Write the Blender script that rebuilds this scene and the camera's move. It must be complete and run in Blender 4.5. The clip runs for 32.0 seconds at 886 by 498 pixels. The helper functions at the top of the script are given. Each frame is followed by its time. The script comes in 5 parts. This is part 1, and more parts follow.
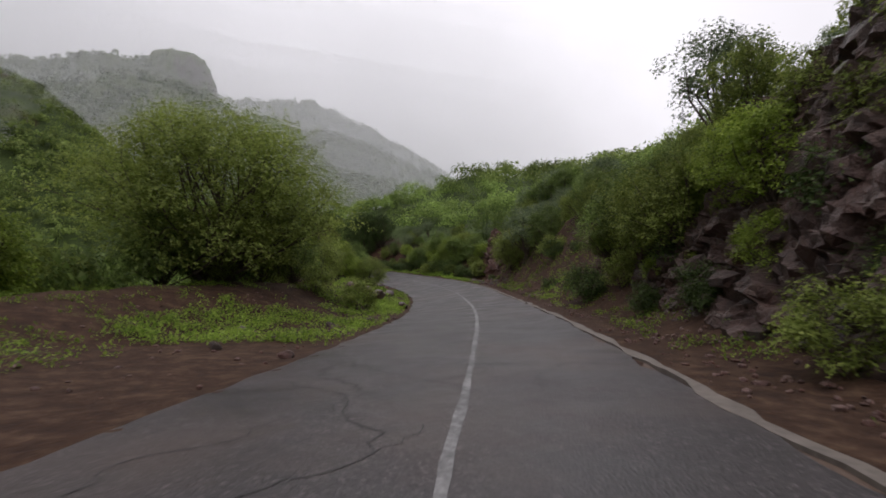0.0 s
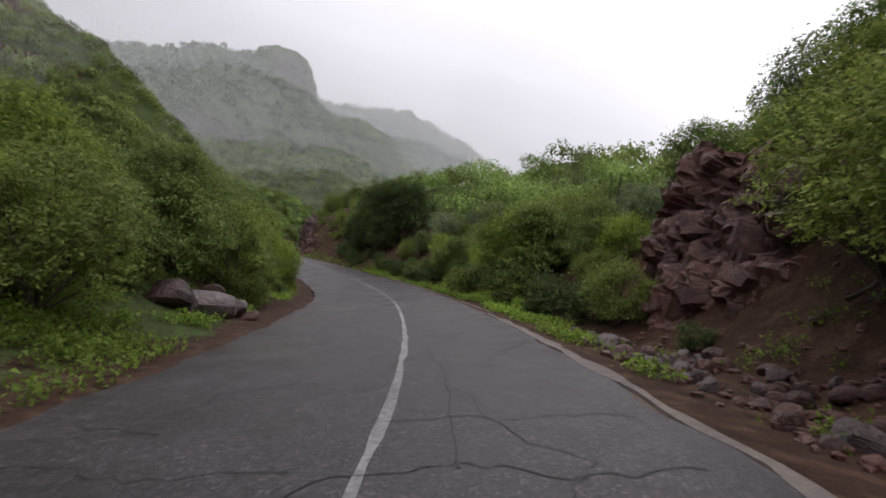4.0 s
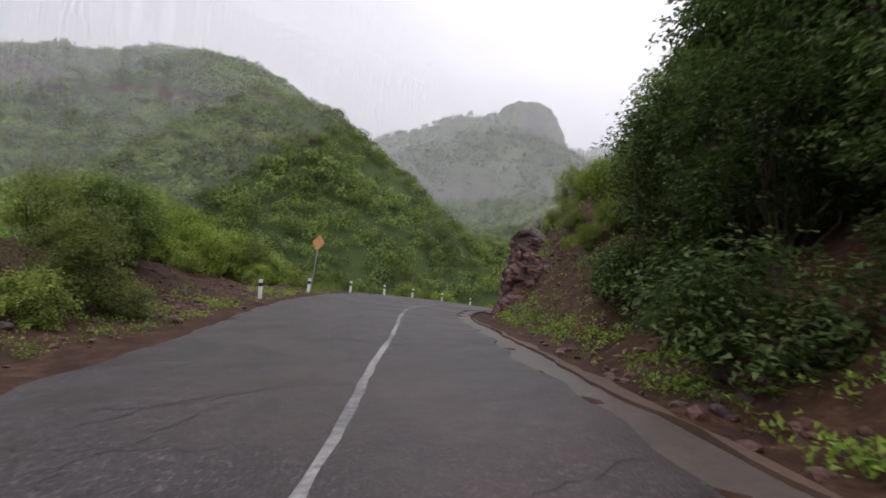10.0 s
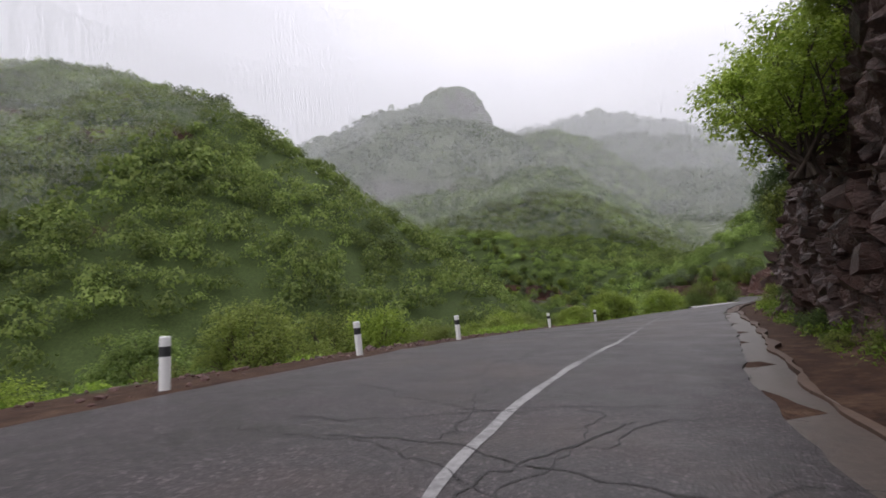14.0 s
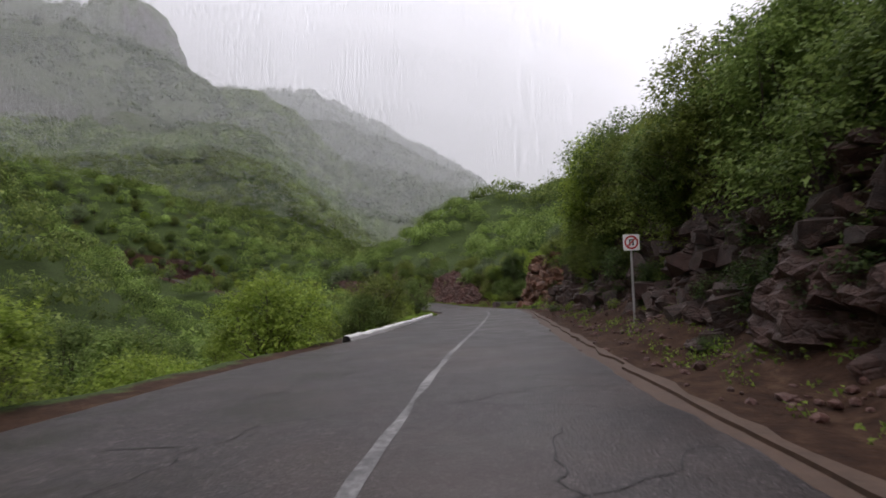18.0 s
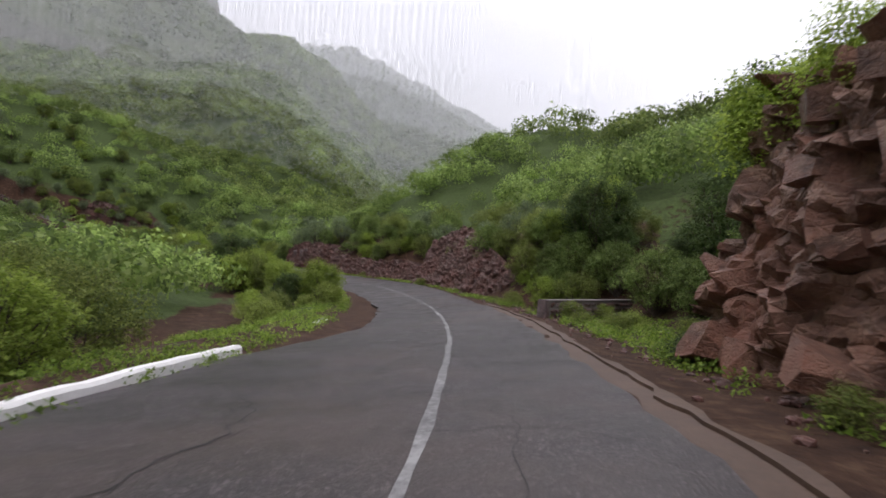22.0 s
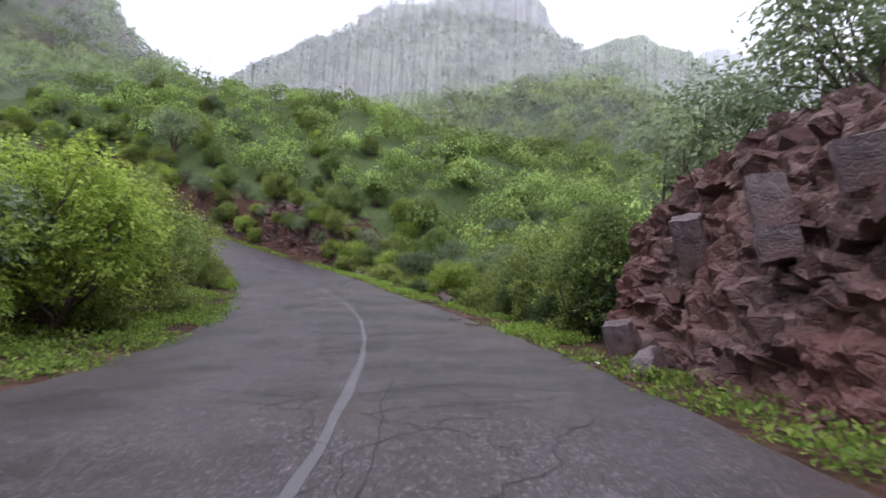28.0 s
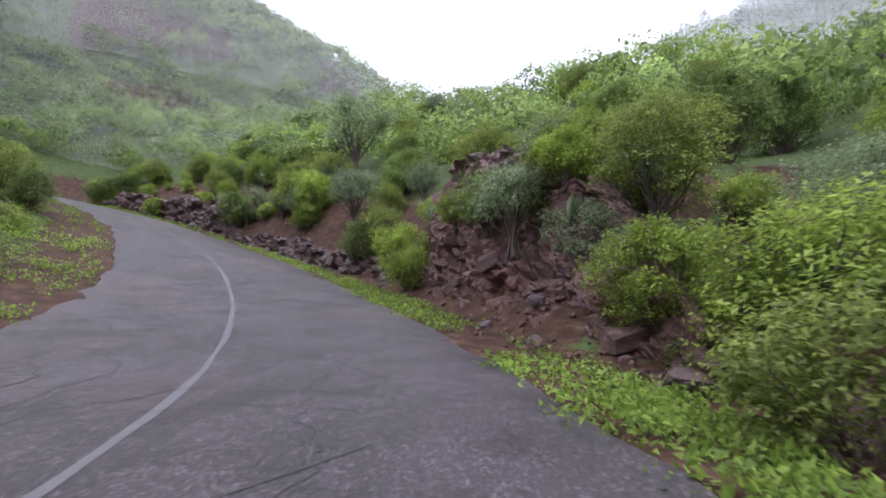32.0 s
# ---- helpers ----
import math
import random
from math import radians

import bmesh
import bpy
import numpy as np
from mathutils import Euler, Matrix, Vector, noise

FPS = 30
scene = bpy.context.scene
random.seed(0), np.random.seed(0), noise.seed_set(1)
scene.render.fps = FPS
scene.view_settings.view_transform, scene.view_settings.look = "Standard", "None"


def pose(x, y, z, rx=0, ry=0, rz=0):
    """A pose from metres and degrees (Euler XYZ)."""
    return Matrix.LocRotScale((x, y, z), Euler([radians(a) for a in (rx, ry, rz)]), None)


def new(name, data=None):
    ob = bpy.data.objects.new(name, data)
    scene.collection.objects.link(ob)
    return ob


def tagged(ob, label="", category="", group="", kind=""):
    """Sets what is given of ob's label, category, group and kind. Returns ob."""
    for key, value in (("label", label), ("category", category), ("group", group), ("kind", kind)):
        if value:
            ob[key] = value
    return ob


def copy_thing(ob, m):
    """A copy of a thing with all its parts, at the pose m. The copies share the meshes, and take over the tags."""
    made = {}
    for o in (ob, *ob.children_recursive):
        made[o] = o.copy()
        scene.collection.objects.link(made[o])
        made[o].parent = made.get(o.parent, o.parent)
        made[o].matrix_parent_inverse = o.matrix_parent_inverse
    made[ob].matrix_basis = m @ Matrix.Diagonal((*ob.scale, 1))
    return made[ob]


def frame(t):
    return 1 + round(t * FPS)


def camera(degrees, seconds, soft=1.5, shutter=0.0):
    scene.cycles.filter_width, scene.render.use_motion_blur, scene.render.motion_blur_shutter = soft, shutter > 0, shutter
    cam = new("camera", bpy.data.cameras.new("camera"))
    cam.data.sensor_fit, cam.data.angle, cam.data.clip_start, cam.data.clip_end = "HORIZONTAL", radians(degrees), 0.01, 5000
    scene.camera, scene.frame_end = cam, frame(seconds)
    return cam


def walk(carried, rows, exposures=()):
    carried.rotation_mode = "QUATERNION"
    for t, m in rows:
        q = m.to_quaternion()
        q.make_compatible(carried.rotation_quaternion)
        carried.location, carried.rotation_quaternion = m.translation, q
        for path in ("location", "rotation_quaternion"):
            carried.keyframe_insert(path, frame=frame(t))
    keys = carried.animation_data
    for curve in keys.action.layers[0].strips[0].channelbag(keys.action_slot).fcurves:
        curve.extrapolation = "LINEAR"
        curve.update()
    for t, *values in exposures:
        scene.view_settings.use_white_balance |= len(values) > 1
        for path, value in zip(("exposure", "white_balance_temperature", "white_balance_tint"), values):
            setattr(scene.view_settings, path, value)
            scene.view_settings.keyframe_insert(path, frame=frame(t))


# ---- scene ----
# ---------------------------------------------------------------- camera
cam = camera(80.9, 32.0, soft=1.7, shutter=0.12)
PATH = [
    (0, -24.211, -26.221, -4.787, 91.25, -1.25, -21.24),
    (0.5, -21.017, -19.617, -5.109, 91.53, -2.99, -22.34),
    (1, -17.643, -13.257, -5.400, 91.72, -4.31, -22.95),
    (1.5, -14.535, -7.159, -5.700, 92.22, -4.84, -21.65),
    (2, -12.194, -1.856, -5.917, 92.58, -6.22, -19.18),
    (2.5, -10.334, 3.778, -5.968, 92.71, -7.59, -17.82),
    (3, -8.588, 8.456, -6.044, 92.96, -7.29, -15.90),
    (3.5, -7.177, 12.641, -6.090, 93.19, -8.06, -14.01),
    (4, -5.939, 16.636, -6.090, 93.20, -8.34, -12.13),
    (4.5, -4.845, 20.289, -6.123, 93.66, -7.62, -10.19),
    (6.5, -2.381, 36.044, -6.035, 94.24, -7.76, -3.85),
    (7, -2.100, 40.068, -6.042, 94.39, -7.64, -1.86),
    (7.5, -1.990, 44.366, -6.076, 94.71, -8.37, 0.31),
    (8, -1.855, 49.228, -6.026, 94.83, -8.07, 2.73),
    (8.5, -2.116, 53.702, -5.962, 94.77, -7.87, 5.57),
    (9, -2.672, 58.255, -5.888, 95.44, -6.80, 9.09),
    (9.5, -3.884, 63.589, -5.700, 95.66, -5.55, 13.20),
    (10, -5.306, 68.866, -5.474, 96.20, -4.44, 17.00),
    (10.5, -6.976, 73.969, -5.228, 96.72, -2.44, 20.33),
    (11, -8.693, 78.735, -5.034, 97.16, -1.26, 23.14),
    (11.5, -10.528, 83.591, -4.796, 97.21, 0.72, 25.49),
    (12, -12.282, 88.479, -4.596, 97.27, 2.74, 26.28),
    (12.5, -13.726, 93.456, -4.412, 97.37, 4.40, 24.90),
    (13, -14.721, 98.078, -4.318, 97.25, 4.96, 22.07),
    (13.5, -15.500, 101.927, -4.252, 96.98, 5.02, 17.32),
    (14, -15.725, 105.899, -4.226, 96.68, 5.78, 11.96),
    (14.5, -15.286, 110.544, -4.232, 96.64, 5.59, 6.89),
    (15, -14.586, 115.343, -4.216, 96.63, 4.78, 1.42),
    (15.5, -13.584, 120.151, -4.297, 97.32, 1.21, -3.24),
    (17.5, -8.398, 139.159, -4.524, 94.15, -1.45, -20.14),
    (18, -6.152, 143.745, -4.582, 93.80, -0.59, -21.56),
    (18.5, -3.661, 148.472, -4.663, 93.57, -1.14, -22.12),
    (19, -0.970, 153.484, -4.754, 93.29, -1.58, -22.28),
    (19.5, 1.960, 158.784, -4.851, 92.91, -2.29, -21.56),
    (20, 5.014, 164.481, -4.968, 92.42, -3.64, -20.76),
    (20.5, 8.029, 170.273, -5.075, 92.21, -4.06, -20.04),
    (21, 10.726, 175.771, -5.182, 91.53, -4.22, -19.06),
    (21.5, 13.215, 180.899, -5.310, 91.12, -3.84, -18.07),
    (22, 15.653, 186.823, -5.663, 91.28, -4.03, -16.79),
    (22.5, 17.998, 192.759, -6.055, 91.48, -4.08, -15.51),
    (23, 20.107, 198.565, -6.316, 91.18, -5.11, -13.68),
    (23.5, 22.100, 204.713, -6.586, 90.94, -5.04, -10.81),
    (24, 23.599, 212.580, -6.790, 90.96, -5.28, -8.06),
    (24.5, 24.802, 219.825, -6.978, 91.33, -4.94, -4.24),
    (25, 25.336, 226.639, -7.094, 91.82, -4.21, 0.27),
    (25.5, 25.845, 232.715, -7.158, 92.14, -5.23, 4.47),
    (27.5, 18.421, 260.394, -7.331, 93.66, -3.09, 19.19),
    (28, 16.449, 266.367, -7.323, 94.50, -3.07, 21.69),
    (28.5, 14.265, 271.633, -7.382, 95.46, -3.16, 23.96),
    (29, 12.199, 276.766, -7.315, 95.81, -2.07, 28.00),
    (29.5, 9.248, 282.097, -7.135, 96.40, -1.61, 32.67),
    (30, 5.910, 287.184, -6.870, 97.04, -1.80, 36.99),
    (30.5, 2.692, 291.581, -6.550, 97.64, -1.31, 41.57),
    (31, -0.640, 295.353, -6.253, 98.33, -1.24, 46.10),
    (31.5, -4.458, 299.193, -5.819, 99.60, -1.94, 50.33),
    (32, -8.456, 302.783, -5.351, 101.10, -2.56, 54.19),
]
EXPOSURES = [(0, 0.1, 6450, 13), (2, 0.2, 6400, 13), (4, 0.32, 6350, 14), (9, 0.55, 6300, 15), (14, 0.55, 6300, 15), (17.5, 0.28, 6350, 15), (19, 0.38, 6350, 15), (23, 0.8, 6150, 15), (25, 1.2, 6000, 16), (28, 1.4, 5800, 19), (30, 1.5, 5650, 21), (32, 1.6, 5700, 20)]
walk(cam, [(t, pose(x, y, z, a, b, c)) for t, x, y, z, a, b, c in PATH], EXPOSURES)

# ---------------------------------------------------------------- sky and sun
world = bpy.data.worlds.new("overcast_sky")
scene.world = world
world.use_nodes = True
wn, wl = world.node_tree.nodes, world.node_tree.links
wn.clear()
sky = wn.new("ShaderNodeTexSky")
sky.sky_type, sky.sun_disc = "NISHITA", False
sky.sun_elevation, sky.sun_rotation = radians(58), radians(35)
sky.air_density, sky.dust_density, sky.ozone_density = 1.0, 6.0, 1.0
grey = wn.new("ShaderNodeHueSaturation")
grey.inputs["Saturation"].default_value = 0.06
cloud = wn.new("ShaderNodeTexNoise")
cloud.inputs["Scale"].default_value, cloud.inputs["Detail"].default_value = 1.6, 5
cramp = wn.new("ShaderNodeMapRange")
cramp.inputs["From Min"].default_value, cramp.inputs["From Max"].default_value = 0.3, 0.7
cramp.inputs["To Min"].default_value, cramp.inputs["To Max"].default_value = 0.86, 1.08
cmul = wn.new("ShaderNodeMix")
cmul.data_type, cmul.blend_type = "RGBA", "MULTIPLY"
cmul.inputs["Factor"].default_value = 1.0
# a closed cloud deck evens the sky out
deck = wn.new("ShaderNodeMix")
deck.data_type = "RGBA"
deck.inputs["Factor"].default_value = 0.72
deck.inputs["B"].default_value = (7.95, 7.75, 8.2, 1)
bg = wn.new("ShaderNodeBackground")
bg.inputs["Strength"].default_value = 0.118
wout = wn.new("ShaderNodeOutputWorld")
wl.new(sky.outputs[0], grey.inputs["Color"])
wl.new(grey.outputs[0], deck.inputs["A"])
wl.new(deck.outputs["Result"], cmul.inputs["A"])
wl.new(cloud.outputs["Fac"], cramp.inputs["Value"])
wl.new(cramp.outputs["Result"], cmul.inputs["B"])
wl.new(cmul.outputs["Result"], bg.inputs["Color"])
wl.new(bg.outputs[0], wout.inputs[0])

sun_data = bpy.data.lights.new("sun", "SUN")
sun_data.energy, sun_data.angle, sun_data.color = 0.7, radians(40), (1.0, 0.97, 0.93)
sun = new("sun", sun_data)
sun.matrix_world = pose(0, 0, 80, 32, 0, -35)


# ---------------------------------------------------------------- materials
def mat(name, rough=0.8):
    m = bpy.data.materials.new(name)
    m.use_nodes = True
    nt = m.node_tree
    b = nt.nodes["Principled BSDF"]
    b.inputs["Roughness"].default_value = rough
    return m, nt, b


def add(nt, kind, **inp):
    nd = nt.nodes.new(kind)
    for k, v in inp.items():
        nd.inputs[k.replace("_", " ")].default_value = v
    return nd


def coords(nt, scale=(1, 1, 1), space="Object"):
    tc = nt.nodes.new("ShaderNodeTexCoord")
    mp = nt.nodes.new("ShaderNodeMapping")
    mp.inputs["Scale"].default_value = scale
    nt.links.new(tc.outputs[space], mp.inputs["Vector"])
    return mp.outputs[0]


def tex(nt, vec, scale, detail=5, rough=0.6):
    n = add(nt, "ShaderNodeTexNoise", Scale=scale, Detail=detail, Roughness=rough)
    nt.links.new(vec, n.inputs["Vector"])
    return n.outputs["Fac"]


def ramp(nt, fac, *stops):
    r = nt.nodes.new("ShaderNodeValToRGB")
    while len(r.color_ramp.elements) < len(stops):
        r.color_ramp.elements.new(0.5)
    for e, (p, c) in zip(r.color_ramp.elements, stops):
        e.position, e.color = p, (*c, 1) if len(c) == 3 else c
    nt.links.new(fac, r.inputs[0])
    return r.outputs[0]


def mix(nt, fac, a, b, mode="MIX"):
    m = nt.nodes.new("ShaderNodeMix")
    m.data_type, m.blend_type = "RGBA", mode
    for key, v in (("Factor", fac), ("A", a), ("B", b)):
        if isinstance(v, (int, float)):
            m.inputs[key].default_value = v
        elif isinstance(v, tuple):
            m.inputs[key].default_value = (*v, 1)
        else:
            nt.links.new(v, m.inputs[key])
    return m.outputs["Result"]


def bump(nt, b, height, strength=0.4, distance=0.05):
    n = add(nt, "ShaderNodeBump", Strength=strength, Distance=distance)
    nt.links.new(height, n.inputs["Height"])
    nt.links.new(n.outputs[0], b.inputs["Normal"])


def grey_of(v):
    return (v, v, v)


def make_asphalt():
    m, nt, b = mat("wet_asphalt", 0.45)
    v = coords(nt)
    big, mid, fine, grain = tex(nt, v, 0.10, 4), tex(nt, v, 0.8, 6), tex(nt, v, 34, 3, 0.7), tex(nt, v, 9, 4, 0.75)
    c = ramp(nt, big, (0.3, (0.031, 0.024, 0.026)), (0.5, (0.043, 0.034, 0.036)), (0.7, (0.060, 0.049, 0.050)))
    c = mix(nt, 0.5, c, ramp(nt, mid, (0.3, (0.025, 0.020, 0.022)), (0.7, (0.066, 0.054, 0.055))))
    c = mix(nt, 0.6, c, ramp(nt, grain, (0.32, grey_of(0.5)), (0.55, grey_of(1.0)), (0.72, grey_of(1.6))), "MULTIPLY")
    c = mix(nt, 0.7, c, ramp(nt, fine, (0.3, grey_of(0.4)), (0.6, grey_of(1.0)), (0.78, grey_of(2.2))), "MULTIPLY")
    # pale chippings worn bare
    grit = add(nt, "ShaderNodeTexVoronoi", Scale=36.0, Randomness=1.0)
    nt.links.new(v, grit.inputs["Vector"])
    c = mix(nt, 0.85, c, ramp(nt, grit.outputs["Color"], (0.3, grey_of(0.55)), (0.7, grey_of(1.0)), (0.95, grey_of(3.2))), "MULTIPLY")
    # brown silt washed over it in patches
    silt = tex(nt, coords(nt, (0.22, 0.22, 0.22)), 1.0, 5, 0.65)
    c = mix(nt, ramp(nt, silt, (0.50, grey_of(0)), (0.70, grey_of(0.6))), c, (0.066, 0.045, 0.038))
    nt.links.new(c, b.inputs["Base Color"])
    nt.links.new(ramp(nt, mid, (0.35, grey_of(0.36)), (0.65, grey_of(0.56))), b.inputs["Roughness"])
    b.inputs["Specular IOR Level"].default_value = 0.36
    bump(nt, b, mix(nt, 0.5, fine, grit.outputs["Distance"]), 0.6, 0.012)
    return m


def make_plain(name, col, rough=0.8, vary=0.25, scale=6.0, bumpy=0.3, metal=0.0):
    m, nt, b = mat(name, rough)
    v = coords(nt)
    f1, f2 = tex(nt, v, scale, 5), tex(nt, v, scale * 7, 4)
    lo, hi = tuple(x * (1 - vary) for x in col), tuple(min(1, x * (1 + vary)) for x in col)
    c = mix(nt, 0.5, ramp(nt, f1, (0.3, lo), (0.7, hi)), ramp(nt, f2, (0.3, lo), (0.7, hi)))
    nt.links.new(c, b.inputs["Base Color"])
    b.inputs["Metallic"].default_value = metal
    bump(nt, b, f2, bumpy, 0.03)
    return m


def make_worn_paint(name, lift):
    m, nt, b = mat(name, 0.55)
    v = coords(nt)
    f = tex(nt, v, 9, 6, 0.75)
    f2 = tex(nt, v, 0.35, 3)
    s = nt.nodes.new("ShaderNodeMath")
    s.operation = "ADD"
    nt.links.new(f, s.inputs[0])
    nt.links.new(f2, s.inputs[1])
    half = add(nt, "ShaderNodeMath")
    half.operation = "MULTIPLY"
    half.inputs[1].default_value = 0.6
    nt.links.new(s.outputs[0], half.inputs[0])
    c = ramp(nt, half.outputs[0], (0.49 + lift, (0.07, 0.066, 0.067)), (0.59 + lift, (0.16, 0.155, 0.155)), (0.69 + lift, (0.27, 0.265, 0.26)))
    nt.links.new(c, b.inputs["Base Color"])
    return m


def make_soil():
    m, nt, b = mat("soil_and_herbs", 0.9)
    v = coords(nt)
    att = nt.nodes.new("ShaderNodeAttribute")
    att.attribute_name = "green"
    big, mid, fine = tex(nt, v, 0.25, 5), tex(nt, v, 2.2, 6, 0.7), tex(nt, v, 14, 4)
    earth = ramp(nt, mid, (0.25, (0.015, 0.007, 0.005)), (0.5, (0.048, 0.024, 0.014)), (0.75, (0.115, 0.070, 0.044)))
    earth = mix(nt, 0.5, earth, ramp(nt, fine, (0.3, grey_of(0.5)), (0.7, grey_of(1.35))), "MULTIPLY")
    herb = ramp(nt, fine, (0.3, (0.022, 0.038, 0.010)), (0.55, (0.055, 0.080, 0.022)), (0.8, (0.115, 0.14, 0.045)))
    herb = mix(nt, 0.8, herb, ramp(nt, mid, (0.3, grey_of(0.45)), (0.7, grey_of(1.5))), "MULTIPLY")
    s = add(nt, "ShaderNodeMath")
    s.operation = "ADD"
    nt.links.new(att.outputs["Fac"], s.inputs[0])
    nt.links.new(mid, s.inputs[1])
    k = ramp(nt, s.outputs[0], (0.86, grey_of(0)), (1.02, grey_of(1)))
    nt.links.new(mix(nt, k, earth, herb), b.inputs["Base Color"])
    b.inputs["Specular IOR Level"].default_value = 0.2
    bump(nt, b, mix(nt, 0.5, mid, fine), 0.7, 0.12)
    return m


def make_rock(name, dark, base, light):
    m, nt, b = mat(name, 0.48)
    v = coords(nt)
    w = add(nt, "ShaderNodeTexVoronoi", Scale=3.4, Randomness=1.0)
    nt.links.new(v, w.inputs["Vector"])
    big, mid, fine = tex(nt, v, 0.5, 4), tex(nt, v, 3.0, 7, 0.7), tex(nt, v, 22, 4)
    c = ramp(nt, mid, (0.28, dark), (0.5, base), (0.72, light))
    c = mix(nt, 0.45, c, ramp(nt, w.outputs["Color"], (0.2, dark), (0.55, base), (0.9, light)))
    c = mix(nt, ramp(nt, big, (0.42, grey_of(0)), (0.62, grey_of(0.55))), c, (base[0] * 1.25, base[1] * 0.85, base[2] * 0.7))
    c = mix(nt, 0.6, c, ramp(nt, fine, (0.3, grey_of(0.55)), (0.7, grey_of(1.3))), "MULTIPLY")
    nt.links.new(c, b.inputs["Base Color"])
    w2 = add(nt, "ShaderNodeTexVoronoi", Scale=5.0, Randomness=1.0)
    w2.feature = "DISTANCE_TO_EDGE"
    nt.links.new(v, w2.inputs["Vector"])
    bump(nt, b, mix(nt, 0.14, mix(nt, 0.5, mid, fine), ramp(nt, w2.outputs["Distance"], (0.0, grey_of(0)), (0.12, grey_of(1)))), 0.9, 0.12)
    return m


def make_leaf(name, dark, base, light):
    m, nt, b = mat(name, 0.6)
    g = nt.nodes.new("ShaderNodeNewGeometry")
    o = nt.nodes.new("ShaderNodeObjectInfo")
    c = ramp(nt, g.outputs["Random Per Island"], (0.0, dark), (0.5, base), (1.0, light))
    hv = nt.nodes.new("ShaderNodeHueSaturation")
    mr = add(nt, "ShaderNodeMapRange", To_Min=0.75, To_Max=1.25)
    nt.links.new(o.outputs["Random"], mr.inputs["Value"])
    blot = add(nt, "ShaderNodeMapRange", From_Min=0.32, From_Max=0.68, To_Min=0.75, To_Max=1.25)
    nt.links.new(tex(nt, coords(nt), 0.30, 3, 0.6), blot.inputs["Value"])
    wide = add(nt, "ShaderNodeMapRange", From_Min=0.35, From_Max=0.65, To_Min=0.75, To_Max=1.25)
    nt.links.new(tex(nt, coords(nt), 0.045, 3, 0.6), wide.inputs["Value"])
    prod = nt.nodes.new("ShaderNodeMath")
    prod.operation = "MULTIPLY"
    nt.links.new(mr.outputs[0], prod.inputs[0])
    nt.links.new(wide.outputs[0], prod.inputs[1])
    both = nt.nodes.new("ShaderNodeMath")
    both.operation = "MULTIPLY"
    nt.links.new(prod.outputs[0], both.inputs[0])
    nt.links.new(blot.outputs[0], both.inputs[1])
    tone = nt.nodes.new("ShaderNodeAttribute")
    tone.attribute_name = "tone"
    own = add(nt, "ShaderNodeMapRange", From_Min=-0.5, From_Max=0.5, To_Min=0.58, To_Max=1.42)
    nt.links.new(tone.outputs["Fac"], own.inputs["Value"])
    last = nt.nodes.new("ShaderNodeMath")
    last.operation = "MULTIPLY"
    nt.links.new(both.outputs[0], last.inputs[0])
    nt.links.new(own.outputs[0], last.inputs[1])
    nt.links.new(last.outputs[0], hv.inputs["Value"])
    nt.links.new(c, hv.inputs["Color"])
    nt.links.new(hv.outputs[0], b.inputs["Base Color"])
    b.inputs["Specular IOR Level"].default_value = 0.22
    tr = nt.nodes.new("ShaderNodeBsdfTranslucent")
    nt.links.new(hv.outputs[0], tr.inputs["Color"])
    ms = nt.nodes.new("ShaderNodeMixShader")
    ms.inputs[0].default_value = 0.5
    nt.links.new(b.outputs[0], ms.inputs[1])
    nt.links.new(tr.outputs[0], ms.inputs[2])
    nt.links.new(ms.outputs[0], nt.nodes["Material Output"].inputs[0])
    return m


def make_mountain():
    m, nt, b = mat("hazed_scrub_and_rock", 0.9)
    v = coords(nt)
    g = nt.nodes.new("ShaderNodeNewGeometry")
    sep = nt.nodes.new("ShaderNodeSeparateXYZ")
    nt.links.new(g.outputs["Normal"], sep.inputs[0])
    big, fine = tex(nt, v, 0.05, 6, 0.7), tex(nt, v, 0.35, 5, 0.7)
    # scrub and stone are paled and greyed: distance haze put into the base colour
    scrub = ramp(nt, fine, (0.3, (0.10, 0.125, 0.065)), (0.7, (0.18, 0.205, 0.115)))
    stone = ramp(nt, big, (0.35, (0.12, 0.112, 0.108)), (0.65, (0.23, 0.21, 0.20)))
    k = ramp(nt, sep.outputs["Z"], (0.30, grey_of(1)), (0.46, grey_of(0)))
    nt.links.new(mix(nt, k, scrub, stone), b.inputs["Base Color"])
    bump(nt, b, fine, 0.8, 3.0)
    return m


def make_mist():
    m, nt, b = mat("haze_strips", 1.0)
    b.inputs["Base Color"].default_value = (0.90, 0.91, 0.93, 1)
    b.inputs["Specular IOR Level"].default_value = 0.0
    tr = nt.nodes.new("ShaderNodeBsdfTranslucent")
    tr.inputs["Color"].default_value = (0.90, 0.91, 0.93, 1)
    ms = nt.nodes.new("ShaderNodeMixShader")
    ms.inputs[0].default_value = 0.5
    nt.links.new(b.outputs[0], ms.inputs[1])
    nt.links.new(tr.outputs[0], ms.inputs[2])
    nt.links.new(ms.outputs[0], nt.nodes["Material Output"].inputs[0])
    return m


